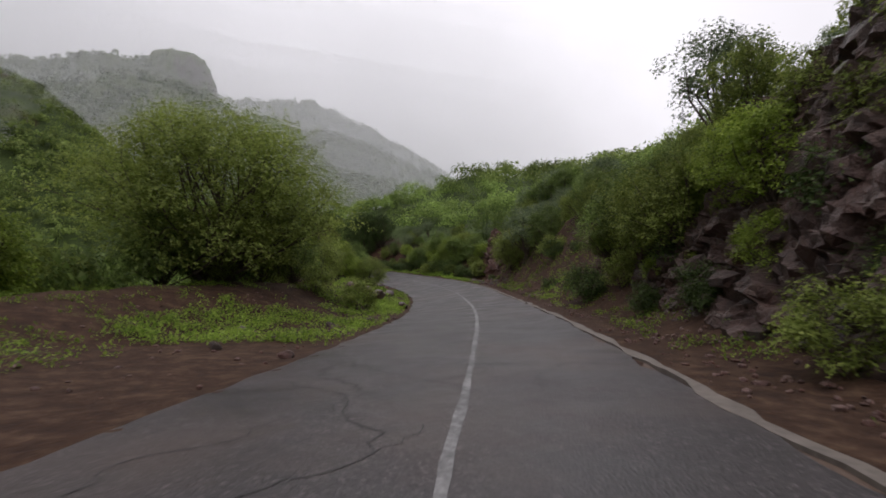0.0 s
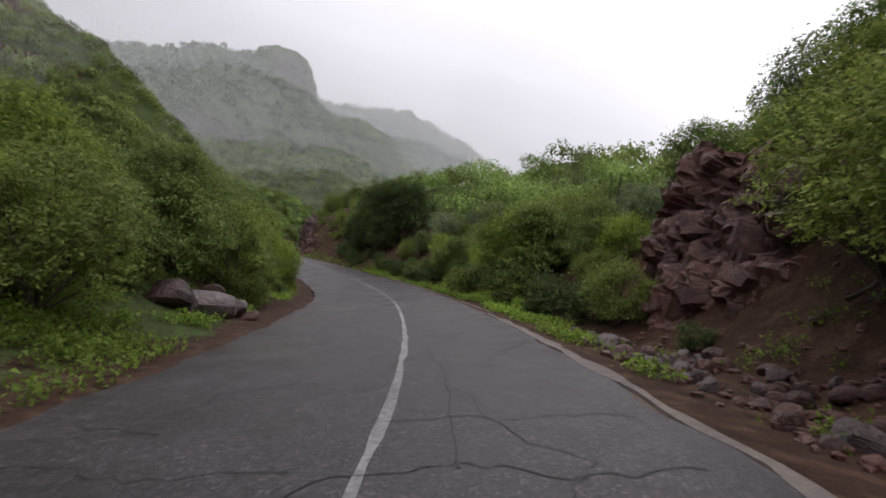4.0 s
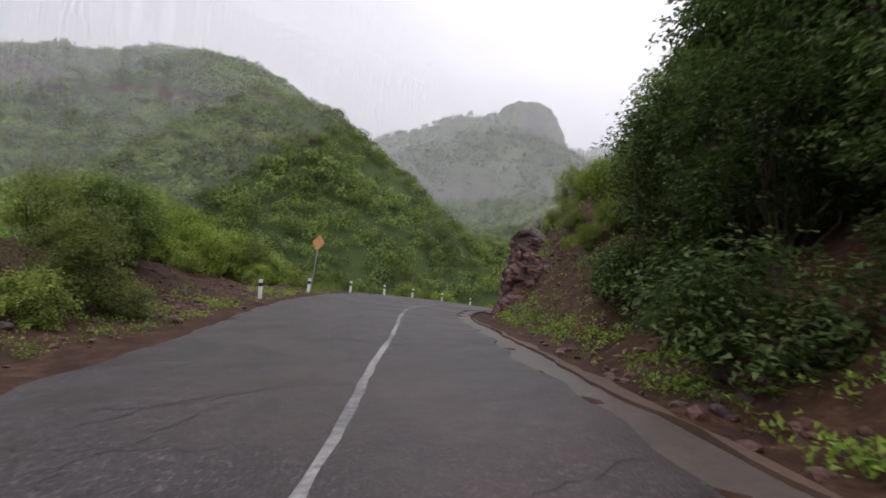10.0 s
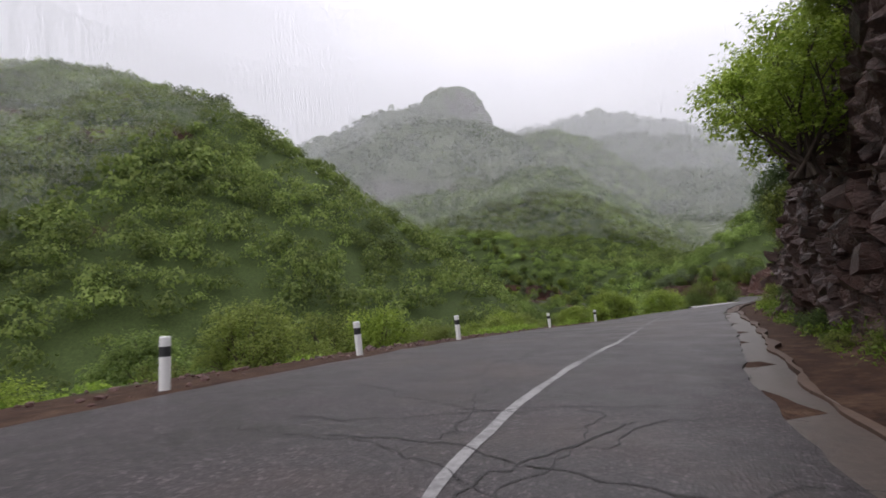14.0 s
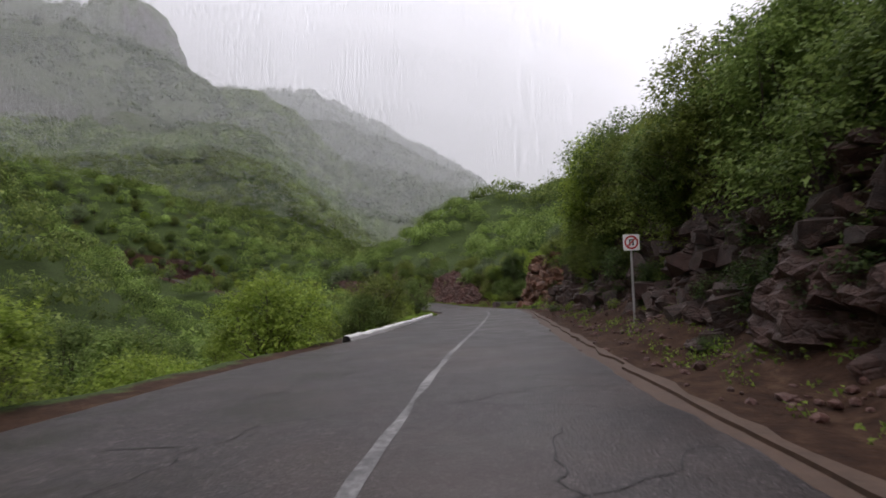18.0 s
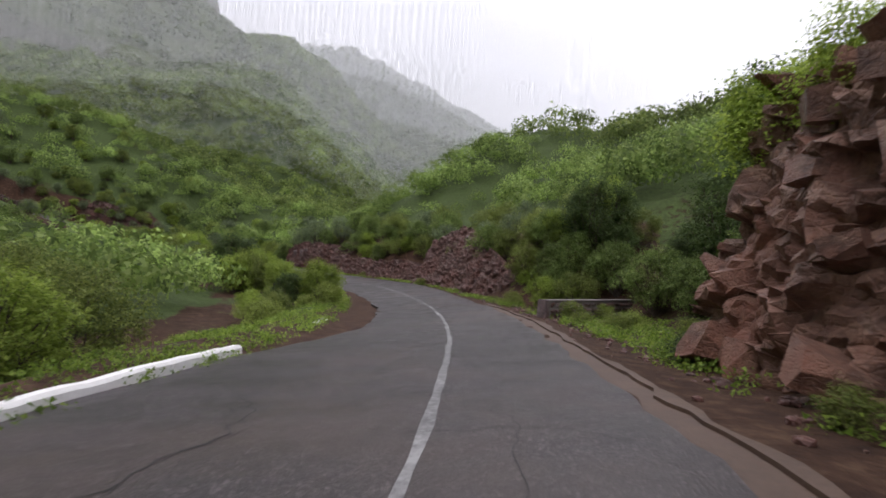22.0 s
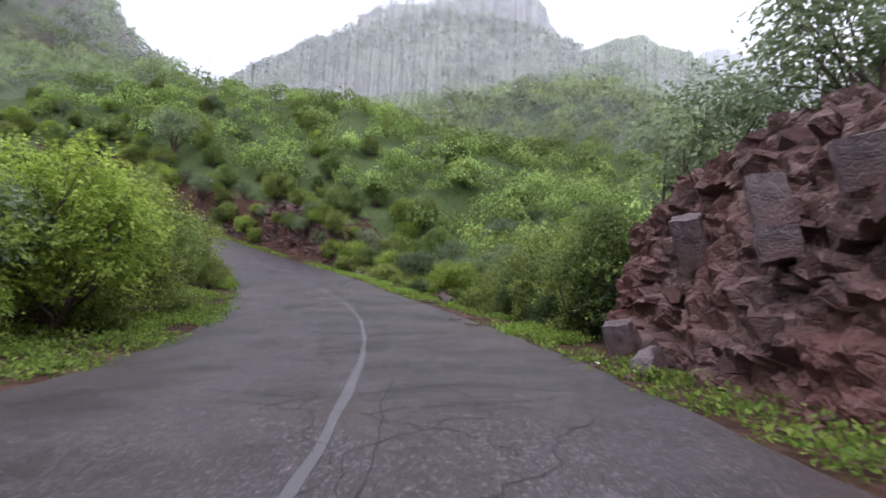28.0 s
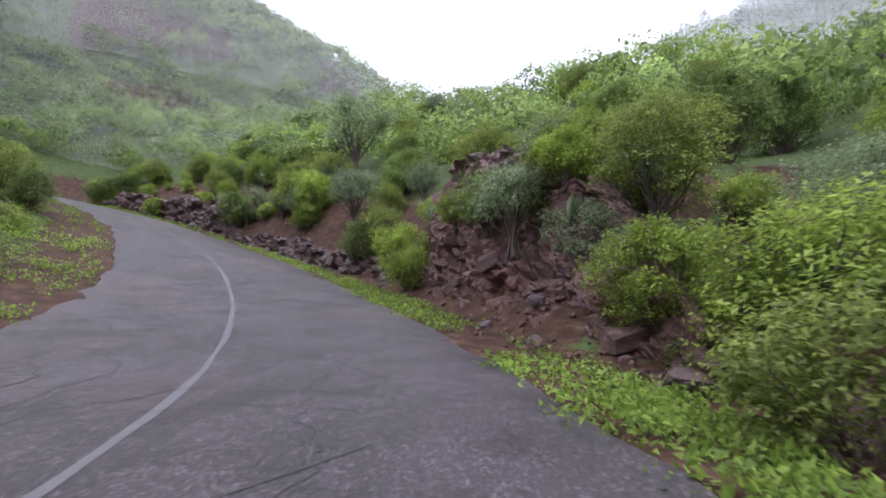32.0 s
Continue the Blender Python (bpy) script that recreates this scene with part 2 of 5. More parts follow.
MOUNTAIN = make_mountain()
ASPHALT = make_asphalt()
PAINT = make_worn_paint("worn_line_paint", 0.0)
FADED = make_worn_paint("faded_line_paint", 0.20)
CRACK = make_plain("tar_crack", (0.014, 0.012, 0.012), 0.6, 0.3)
SOIL = make_soil()
ROCK_RED = make_rock("red_brown_rock", (0.030, 0.015, 0.014), (0.105, 0.052, 0.043), (0.25, 0.165, 0.14))
ROCK_DARK = make_rock("dark_wet_rock", (0.018, 0.010, 0.008), (0.056, 0.030, 0.024), (0.130, 0.082, 0.068))
ROCK_ORANGE = make_rock("orange_red_rock", (0.055, 0.028, 0.020), (0.19, 0.098, 0.066), (0.33, 0.205, 0.145))
ROCK_GREY = make_rock("grey_mauve_slab", (0.055, 0.040, 0.041), (0.125, 0.092, 0.092), (0.21, 0.165, 0.16))
LEAF_OLIVE = make_leaf("olive_leaf", (0.105, 0.140, 0.028), (0.222, 0.278, 0.060), (0.34, 0.40, 0.100))
LEAF_MID = make_leaf("mid_green_leaf", (0.080, 0.125, 0.030), (0.175, 0.250, 0.062), (0.28, 0.36, 0.105))
LEAF_LIME = make_leaf("lime_leaf", (0.125, 0.185, 0.024), (0.26, 0.355, 0.052), (0.39, 0.48, 0.092))
LEAF_HERB = make_leaf("herb_leaf", (0.085, 0.140, 0.020), (0.175, 0.265, 0.038), (0.275, 0.37, 0.068))
LEAF_DARK = make_leaf("dark_leaf", (0.034, 0.058, 0.018), (0.080, 0.125, 0.036), (0.150, 0.205, 0.064))
LEAF_GREY = make_leaf("grey_green_leaf", (0.095, 0.128, 0.066), (0.185, 0.24, 0.125), (0.285, 0.34, 0.185))
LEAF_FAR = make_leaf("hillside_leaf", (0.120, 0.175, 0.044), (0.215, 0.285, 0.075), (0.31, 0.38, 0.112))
# the next two grow greyer with distance: haze mixed into the leaf colour
LEAF_MIST = make_leaf("hazed_slope_leaf", (0.120, 0.162, 0.062), (0.205, 0.26, 0.104), (0.285, 0.34, 0.150))
LEAF_HAZED = make_leaf("hazed_scrub_leaf", (0.105, 0.135, 0.070), (0.165, 0.20, 0.108), (0.225, 0.26, 0.150))
BARK = make_plain("bark", (0.075, 0.055, 0.042), 0.9, 0.4, 5)
PALE_CONCRETE = make_plain("pale_broken_concrete", (0.13, 0.108, 0.092), 0.75, 0.5, 1.2)
CONCRETE = make_plain("muddy_concrete", (0.078, 0.046, 0.030), 0.7, 0.35, 1.5)
GREY_CONCRETE = make_plain("grey_concrete", (0.15, 0.132, 0.120), 0.8, 0.35, 2)
WET_CONCRETE = make_plain("wet_concrete", (0.082, 0.064, 0.054), 0.4, 0.4, 1.5)
WHITEWASH = make_plain("whitewash", (0.74, 0.73, 0.71), 0.7, 0.12, 3)
WHITE = make_plain("white_enamel", (0.78, 0.78, 0.76), 0.5, 0.06, 6)
BLACK = make_plain("black_enamel", (0.02, 0.02, 0.022), 0.5, 0.2, 6)
ORANGE = make_plain("faded_orange_plate", (0.55, 0.27, 0.10), 0.5, 0.15, 4)
MIST = make_mist()
STEEL = make_plain("galvanised_steel", (0.42, 0.41, 0.40), 0.5, 0.15, 8, 0.1, 0.5)
RED = make_plain("red_enamel", (0.45, 0.03, 0.03), 0.5, 0.15, 5)


# ---------------------------------------------------------------- mesh helpers
def mesh_of(name, verts, faces, material, smooth=False, size=None):
    """A mesh from an array of corners and one of faces, all with the same number of corners."""
    verts, faces = np.asarray(verts, np.float32), np.asarray(faces, np.int32)
    k = faces.shape[1]
    me = bpy.data.meshes.new(name)
    me.vertices.add(len(verts))
    me.vertices.foreach_set("co", verts.ravel())
    me.loops.add(faces.size)
    me.loops.foreach_set("vertex_index", faces.ravel())
    me.polygons.add(len(faces))
    me.polygons.foreach_set("loop_start", np.arange(0, faces.size, k, dtype=np.int32))
    me.polygons.foreach_set("use_smooth", np.full(len(faces), smooth))
    me.update(calc_edges=True)
    me.validate()
    me.materials.append(material)
    return me


def grid_faces(n, m):
    i, j = np.meshgrid(np.arange(n - 1), np.arange(m - 1), indexing="ij")
    a = (i * m + j).ravel()
    return np.stack([a, a + m, a + m + 1, a + 1], 1)


def part(name, me, parent, label="", place=None):
    ob = new(name, me)
    ob.parent = parent
    if place is not None:
        ob.matrix_basis = place
    return tagged(ob, label) if label else ob


def bm_mesh(name, bm, material, smooth=False):
    me = bpy.data.meshes.new(name)
    for f in bm.faces:
        f.smooth = smooth
    bm.to_mesh(me)
    bm.free()
    me.materials.append(material)
    return me


def box_mesh(name, sx, sy, sz, material, bevel=0.01, z0=0.0):
    bm = bmesh.new()
    bmesh.ops.create_cube(bm, size=1, matrix=Matrix.Translation((0, 0, z0 + sz / 2)) @ Matrix.Diagonal((sx, sy, sz, 1)))
    if bevel:
        bmesh.ops.bevel(bm, geom=list(bm.edges), offset=bevel, segments=2, affect="EDGES")
    return bm_mesh(name, bm, material)


def tube(points, radii, sides=5):
    """Corners and quads of a tapered tube along points."""
    pts = [Vector(p) for p in points]
    vs, fs = [], []
    for i, p in enumerate(pts):
        d = (pts[min(i + 1, len(pts) - 1)] - pts[max(i - 1, 0)]).normalized()
        a = d.orthogonal().normalized()
        b = d.cross(a)
        for k in range(sides):
            w = 2 * math.pi * k / sides
            vs.append(p + radii[i] * (math.cos(w) * a + math.sin(w) * b))
        if i:
            o = (i - 1) * sides
            for k in range(sides):
                n = (k + 1) % sides
                fs.append((o + k, o + n, o + sides + n, o + sides + k))
    return np.array([tuple(v) for v in vs]), np.array(fs)


def joined(pieces):
    vs, fs, o = [], [], 0
    for v, f in pieces:
        vs.append(v)
        fs.append(f + o)
        o += len(v)
    return np.concatenate(vs), np.concatenate(fs)


# ---------------------------------------------------------------- the road's line
CENTRE = [
    (-42.47, -63.56, -4.15),
    (-32.94, -43.73, -5.22),
    (-22.98, -23.00, -6.33),
    (-16.37, -9.22, -6.99),
    (-10.47, 4.86, -7.50),
    (-5.90, 19.45, -7.60),
    (-3.49, 34.50, -7.56),
    (-2.93, 49.74, -7.52),
    (-5.23, 64.79, -7.18),
    (-9.80, 79.37, -6.38),
    (-14.54, 93.88, -5.70),
    (-16.43, 108.98, -5.43),
    (-13.18, 123.85, -5.54),
    (-8.98, 138.54, -5.84),
    (-2.73, 152.42, -6.12),
    (4.50, 165.89, -6.45),
    (11.66, 179.40, -6.76),
    (17.60, 193.47, -7.42),
    (22.02, 208.07, -8.12),
    (24.45, 223.13, -8.52),
    (24.74, 238.27, -8.68),
    (20.10, 252.83, -8.74),
    (15.07, 267.25, -8.76),
    (7.84, 280.69, -8.60),
    (-1.90, 292.39, -7.82),
    (-13.22, 302.66, -6.46),
    (-26.00, 306.80, -3.86),
    (-38.04, 307.73, -0.63),
    (-54.43, 304.47, 3.91),
    (-74.30, 298.22, 8.64),
    (-95.67, 291.05, 12.68),
    (-138.42, 276.72, 20.78),
]
BANK = [0.049, 0.049, 0.049, 0.101, 0.139, 0.163, 0.159, 0.162, 0.130, 0.056, -0.044, -0.083, -0.045, 0.028, 0.051, 0.083, 0.102, 0.102, 0.115, 0.106, 0.109, 0.087, 0.076, 0.060, 0.051, 0.078, 0.055, -0.000, -0.000, -0.000, -0.000, -0.000]
CP = np.array(CENTRE)
CS = np.r_[0, np.cumsum(np.hypot(*np.diff(CP[:, :2], axis=0).T))]


def spline(s, xs, ys):
    """Monotone cubic-like (Catmull-Rom) interpolation of ys at s."""
    xs, ys = np.asarray(xs, float), np.asarray(ys, float)
    g = np.gradient(ys, xs)
    i = np.clip(np.searchsorted(xs, s) - 1, 0, len(xs) - 2)
    h = xs[i + 1] - xs[i]
    u = (s - xs[i]) / h
    return (2 * u**3 - 3 * u**2 + 1) * ys[i] + (u**3 - 2 * u**2 + u) * h * g[i] + (-2 * u**3 + 3 * u**2) * ys[i + 1] + (u**3 - u**2) * h * g[i + 1]


S_END = CS[-3]
DENSE = np.arange(0, S_END, 0.5)
DX, DY, DZ = (spline(DENSE, CS, CP[:, k]) for k in range(3))
DB = spline(DENSE, CS, BANK)
TX, TY = np.gradient(DX, DENSE), np.gradient(DY, DENSE)
TL = np.hypot(TX, TY)
TX, TY = TX / TL, TY / TL


def road_at(s):
    return [np.interp(s, DENSE, q) for q in (DX, DY, DZ, DB, TX, TY)]


# half widths of the asphalt, along the road
S_R = [0, 75, 93, 118, 128, 137, 143, 150, 160, 176, 190, 200, 222, 237, 262, 278, 286, 298, 308, 318, 340, 355, 376, 396, 410, 600]
W_R = [2.8, 2.9, 2.95, 2.9, 3.15, 3.3, 3.0, 2.6, 2.3, 2.3, 2.6, 2.8, 2.85, 2.7, 2.3, 2.5, 2.9, 3.1, 3.5, 3.7, 3.8, 3.9, 4.2, 4.55, 4.6, 4.2]
W_L = [3.3, 3.6, 3.6, 3.8, 3.9, 4.0, 4.1, 4.4, 5.0, 5.4, 4.9, 4.8, 4.6, 4.0, 4.8, 4.8, 2.9, 2.7, 3.3, 3.9, 4.4, 4.7, 4.7, 4.2, 3.7, 3.6]


def spot(s, d, up=0.0):
    """The point of the plan at s along the road and d to its right, on the road's plane within its width."""
    x, y, z, b, tx, ty = road_at(s)
    dd = np.clip(d, -6.2, 4.8)
    return np.stack([x + ty * d, y - tx * d, z + b * dd + up], -1)


def nearest(x, y):
    """For plan points: the place along the road, and how far to its right."""
    x, y = np.ravel(x), np.ravel(y)
    s, d = np.empty(len(x)), np.empty(len(x))
    for k in range(0, len(x), 4000):
        xx, yy = x[k : k + 4000, None], y[k : k + 4000, None]
        j = ((xx - DX[::4]) ** 2 + (yy - DY[::4]) ** 2).argmin(1) * 4
        best, bi = np.full(len(j), 1e18), j.copy()
        for o in range(-4, 5):
            q = np.clip(j + o, 0, len(DX) - 1)
            e = (xx[:, 0] - DX[q]) ** 2 + (yy[:, 0] - DY[q]) ** 2
            m = e < best
            best[m], bi[m] = e[m], q[m]
        ex, ey = xx[:, 0] - DX[bi], yy[:, 0] - DY[bi]
        s[k : k + 4000] = DENSE[bi]
        side = np.sign(ex * TY[bi] - ey * TX[bi])
        d[k : k + 4000] = np.hypot(ex, ey) * np.where(side == 0, 1, side)
    return s, d


def value_noise(x, y, seed=0):
    x, y = np.asarray(x, float), np.asarray(y, float)
    xi, yi = np.floor(x), np.floor(y)
    u, v = x - xi, y - yi
    u, v = u * u * (3 - 2 * u), v * v * (3 - 2 * v)

    def h(a, b):
        q = np.sin(a * 127.1 + b * 311.7 + seed * 74.7) * 43758.5453
        return q - np.floor(q)

    return (h(xi, yi) * (1 - u) + h(xi + 1, yi) * u) * (1 - v) + (h(xi, yi + 1) * (1 - u) + h(xi + 1, yi + 1) * u) * v - 0.5


def fbm(x, y, seed=0, octaves=4):
    return sum(value_noise(x * 2**k, y * 2**k, seed + k) / 2**k for k in range(octaves))


def smooth(a, b, x):
    u = np.clip((x - a) / (b - a), 0, 1)
    return u * u * (3 - 2 * u)


# the land beside the road: where along it, and what rises or falls there
# right: s, width of the flat verge, height of the bank, its run
R_S = [0, 41.6, 62.9, 71.1, 83.1, 91, 99, 106, 110, 120.9, 141, 153, 156.0, 171.3, 185.0, 198.8, 212.6, 220.8, 234.6, 252.5, 270, 279.5, 285, 294, 301, 311, 322, 346.3, 357.6, 363.5, 371.6, 381.6, 392.4, 398.5, 402, 430, 480, 600]
R_V = [2.2, 2.2, 2.2, 1.3, 1.3, 2.0, 3.4, 3.4, 1.4, 1.0, 1.2, 1.6, 1.9, 2.0, 1.9, 1.8, 1.6, 1.3, 1.3, 1.3, 1.7, 2.6, 6.8, 6.5, 2.0, 1.9, 1.8, 1.7, 1.9, 3.2, 1.8, 2.6, 2.0, 1.6, 1.6, 1.8, 1.8, 1.8]
R_H = [7.5, 7.5, 6.5, 6, 6, 6, 6, 5.5, 3.2, 3.2, 3.8, 4.2, 5.0, 6.8, 7.0, 5.5, 5.0, 5.2, 5.4, 4.4, 5.4, 5.0, 2.6, 2.8, 4.8, 5.4, 3.4, 4.4, 3.2, 0.8, -1.6, -1.2, -1.2, -0.6, 4.2, 4.4, 3.5, 3]
R_W = [7, 7, 7, 6.5, 6.5, 5.5, 5, 6, 6, 6, 6, 5, 4.6, 4.2, 4.2, 5, 5.5, 8.5, 8.5, 8.5, 8.5, 5, 7, 5.5, 5, 5, 4.8, 4.4, 4, 4, 2.5, 3, 4, 4, 5, 5, 6, 6]
# left: s, width of the flat shoulder, rise beyond it, its run
L_S = [0, 41.6, 53.2, 66.4, 88.1, 99.8, 111.7, 125.1, 140.5, 161.3, 175.3, 188.9, 213.6, 229.8, 267.0, 293.9, 321.0, 348.8, 371.6, 381.6, 392.4, 470, 520, 600]
L_V = [8, 8, 5, 2.0, 1.3, 1.5, 1.6, 1.4, 1.6, 2.4, 2.6, 2.4, 2.2, 0.9, 1.2, 3.2, 2.6, 1.2, 1.2, 2.2, 2.5, 3, 3, 3]
L_H = [0.8, 0.8, 1.0, 1.4, 1.5, 1.2, 1.6, 1.8, 1.8, 1.7, -0.2, -2.5, -2.5, -3.5, -3.0, -1.6, -1.2, -0.6, 0.6, 1.2, 1.5, 1.5, 1, 1]
L_W = [8, 8, 6, 5, 5, 5, 4, 5, 5, 6, 7, 8, 7, 4, 5, 6, 6, 6, 5, 4, 4, 5, 6, 6]


def ridge_height(x, y, crest, slope, cliff=0.0, wide=0.0, soft=0.0):
    """Height of a ridge along a crest line of (x, y, z), falling away at a slope, after a cliff."""
    h = np.full(np.shape(x), -1e3)
    for (x0, y0, z0), (x1, y1, z1) in zip(crest, crest[1:]):
        dx, dy = x1 - x0, y1 - y0
        u = np.clip(((x - x0) * dx + (y - y0) * dy) / (dx * dx + dy * dy), 0, 1)
        r = np.hypot(x - x0 - u * dx, y - y0 - u * dy)
        r = np.sqrt(r * r + soft * soft) - soft
        z = z0 + u * (z1 - z0) - cliff * smooth(wide, wide + 9, r) - slope * np.clip(r - wide, 0, 1e4)
        h = np.maximum(h, z)
    return h


SPUR = ((-196, 278, 101), (-128, 245, 74), (-131, 299, 71))


def far_land(x, y):
    """The hills and the valley away from the road."""
    valley = -24 + 0.02 * np.abs(x + 60)
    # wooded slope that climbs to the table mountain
    climb = -12 + np.clip(y - 287, -40, 210) * 0.46 + np.clip(y - 497, 0, 110) * 0.62 + np.clip(y - 607, 0, 900) * 0.1
    climb = climb - np.clip(-x - 150, 0, 600) * 0.22 - np.clip(x - 4, 0, 400) * 0.55 * smooth(325, 400, y) - np.clip(x - 25, 0, 400) * 0.2
    # round wooded hill with a rock band, on the left
    dome = ridge_height(x, y, ((-358, 126, 66), (-268, 253, 103.5), (-238, 321, 131), (-228, 330, 130)), 0.72, 0.0, 0.0, 15)
    k = 74 + 10 * fbm(x / 40, y / 40, 4, 2)
    dome = dome + 9 * smooth(k - 9, k - 1, dome) - 6
    back = ridge_height(x, y, ((-330, -200, 60), (-300, 30, 66), (-290, 160, 70)), 0.5)
    spur = ridge_height(x, y, SPUR, 0.85, 0.0, 0.0, 7)
    ridge = np.where(x > 0, -4 + 0.36 * np.clip(x - 20, 0, 90) - np.clip(y - 350, 0, 900) * 0.3, -99)
    h = np.maximum.reduce([valley, climb, dome, back, spur, ridge])
    rough = fbm(x / 34, y / 34, 3, 4)
    return h + rough * (4 + 9 * smooth(150, 400, np.hypot(x, y - 150)))


def land(x, y):
    """Height of the ground, and how green it is, at plan points."""
    shape = np.shape(x)
    x, y = np.ravel(x).astype(float), np.ravel(y).astype(float)
    s, d = nearest(x, y)
    rx, ry, rz, rb, *_ = road_at(s)
    wr, wl = np.interp(s, S_R, W_R), np.interp(s, S_R, W_L)
    a = np.abs(d)
    base = rz + rb * np.clip(d, -wl - 0.4, wr + 0.4)
    n1, n2 = fbm(x / 2.3, y / 2.3, 11, 4), fbm(x / 9, y / 9, 21, 3)
    # right bank
    v, hh, ww = np.interp(s, R_S, R_V), np.interp(s, R_S, R_H), np.interp(s, R_S, R_W)
    e = d - wr - v
    up = hh * smooth(0, 1, e / ww) * (1 + 0.35 * n2) + np.clip(e - ww, 0, np.interp(s, [325, 350], [70, 34])) * np.interp(s, [0, 285, 300, 335, 350, 366, 377, 400, 420, 600], [0.40, 0.43, 0.48, 0.52, 0.70, 0.5, 0.30, 0.38, 0.70, 0.8])
    rightz = base + up + n1 * 0.5 * smooth(0.3, 2, e + 1) - 0.10 * (d > wr)
    # left side
    v2, h2, w2 = np.interp(s, L_S, L_V), np.interp(s, L_S, L_H), np.interp(s, L_S, L_W)
    e2 = -d - wl - v2
    up2 = h2 * smooth(0, 1, e2 / w2) * (1 + 0.3 * n2)
    leftz = base + up2 + n1 * 0.28 * smooth(-1.2, 1.5, e2) - 0.05 * (-d > wl)
    near = np.where(d > 0, rightz, leftz)
    # the roadbed lies under the asphalt
    under = (d < wr - 0.25) & (-d < wl - 0.25)
    near = np.where(under, base - 0.22, near)
    far = far_land(x, y)
    k = np.where(d > 0, smooth(45, 110, a), smooth(13, 42, a))
    z = near * (1 - k) + far * k
    # earth shows on steep cuts and shoulders, herbs elsewhere
    green = 0.42 + 0.5 * n2 + 0.4 * n1
    green = np.where(d > 0, green - 0.75 * (e > -0.2) * (e < ww) * (hh > 3.2), green)
    green = np.where((d > 0) & (e < 0.6), green - 0.55, green)
    green = np.where((d < 0) & (e2 < -0.2), green - 0.5, green)
    green = np.where((d < 0) & (s < 76), green - 0.22, green)
    green = np.where((d < 0) & (s > 138) & (s < 180) & (e2 < 5), green - 0.35, green)
    green = np.where((k > 0.1) | (a > 15), 0.85 + 0.4 * n2, green) - 0.12
    nb = fbm(x / 22, y / 22, 71, 3)
    rocky = (x < -100) & (y < 420) & (((z > 70 + 14 * nb) & (z < 78 + 14 * nb)) | ((z > 42 + 12 * nb) & (z < 47 + 12 * nb) & (nb > 0.02)))
    green = np.where(rocky, 0.0, green)
    return z.reshape(shape), np.clip(green, 0, 1).reshape(shape)


def steps(lo, hi, step, out_lo, out_hi, grow=1.11, most=16.0):
    mid = list(np.arange(lo, hi, step))
    a, g = lo, step
    while a > out_lo:
        g = min(g * grow, most if abs(a) < 1200 else 80)
        a -= g
        mid.insert(0, a)
    a, g = mid[-1], step
    while a < out_hi:
        g = min(g * grow, most if abs(a) < 1200 else 80)
        a += g
        mid.append(a)
    return np.array(mid)


GX, GY = steps(-46, 54, 0.9, -2600, 2600), steps(-75, 345, 0.9, -1200, 3200)
mx, my = np.meshgrid(GX, GY, indexing="ij")
gz, gg = land(mx, my)
ground_mesh = mesh_of("ground", np.stack([mx, my, gz], -1).reshape(-1, 3), grid_faces(len(GX), len(GY)), SOIL, True)
att = ground_mesh.attributes.new("green", "FLOAT", "POINT")
att.data.foreach_set("value", gg.ravel().astype(np.float32))
ground = tagged(new("ground", ground_mesh), "red-brown earth and green herbs on hilly ground", "ground", kind="structure")


def height(x, y):
    """The ground sheet's height, read off its own grid."""
    x, y = np.atleast_1d(x), np.atleast_1d(y)
    i, j = np.clip(np.searchsorted(GX, x) - 1, 0, len(GX) - 2), np.clip(np.searchsorted(GY, y) - 1, 0, len(GY) - 2)
    u, v = (x - GX[i]) / (GX[i + 1] - GX[i]), (y - GY[j]) / (GY[j + 1] - GY[j])
    return gz[i, j] * (1 - u) * (1 - v) + gz[i + 1, j] * u * (1 - v) + gz[i, j + 1] * (1 - u) * v + gz[i + 1, j + 1] * u * v


def on_ground(s, d, sink=0.0):
    x, y, *_ = spot(s, d)
    return Vector((x, y, float(height(x, y)[0]) - sink))


# the table mountain and the ridge behind it
def mountain(name, box, step, crests, label):
    xs, ys = np.arange(box[0], box[1], step), np.arange(box[2], box[3], step)
    x, y = np.meshgrid(xs, ys, indexing="ij")
    wx, wy = x + 9 * fbm(x / 25, y / 25, 31, 3), y + 9 * fbm(x / 25, y / 25, 37, 3)
    z = np.maximum.reduce([ridge_height(wx, wy, *c) for c in crests])
    z = z + 6 * fbm(x / 28, y / 28, 41, 4) + 1.6 * fbm(x / 6, y / 6, 47, 2)
    rim = np.minimum.reduce([x - box[0], box[1] - x, y - box[2], box[3] - y])
    z = z - 140 * (1 - smooth(0, 60, rim))
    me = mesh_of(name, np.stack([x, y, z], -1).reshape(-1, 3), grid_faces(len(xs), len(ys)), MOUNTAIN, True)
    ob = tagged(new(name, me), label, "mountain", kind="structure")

    def top(px, py):
        fx, fy = np.clip((px - box[0]) / step, 0, len(xs) - 1.01), np.clip((py - box[2]) / step, 0, len(ys) - 1.01)
        i, j = fx.astype(int), fy.astype(int)
        u, w = fx - i, fy - j
        return z[i, j] * (1 - u) * (1 - w) + z[i + 1, j] * u * (1 - w) + z[i, j + 1] * (1 - u) * w + z[i + 1, j + 1] * u * w

    return ob, top


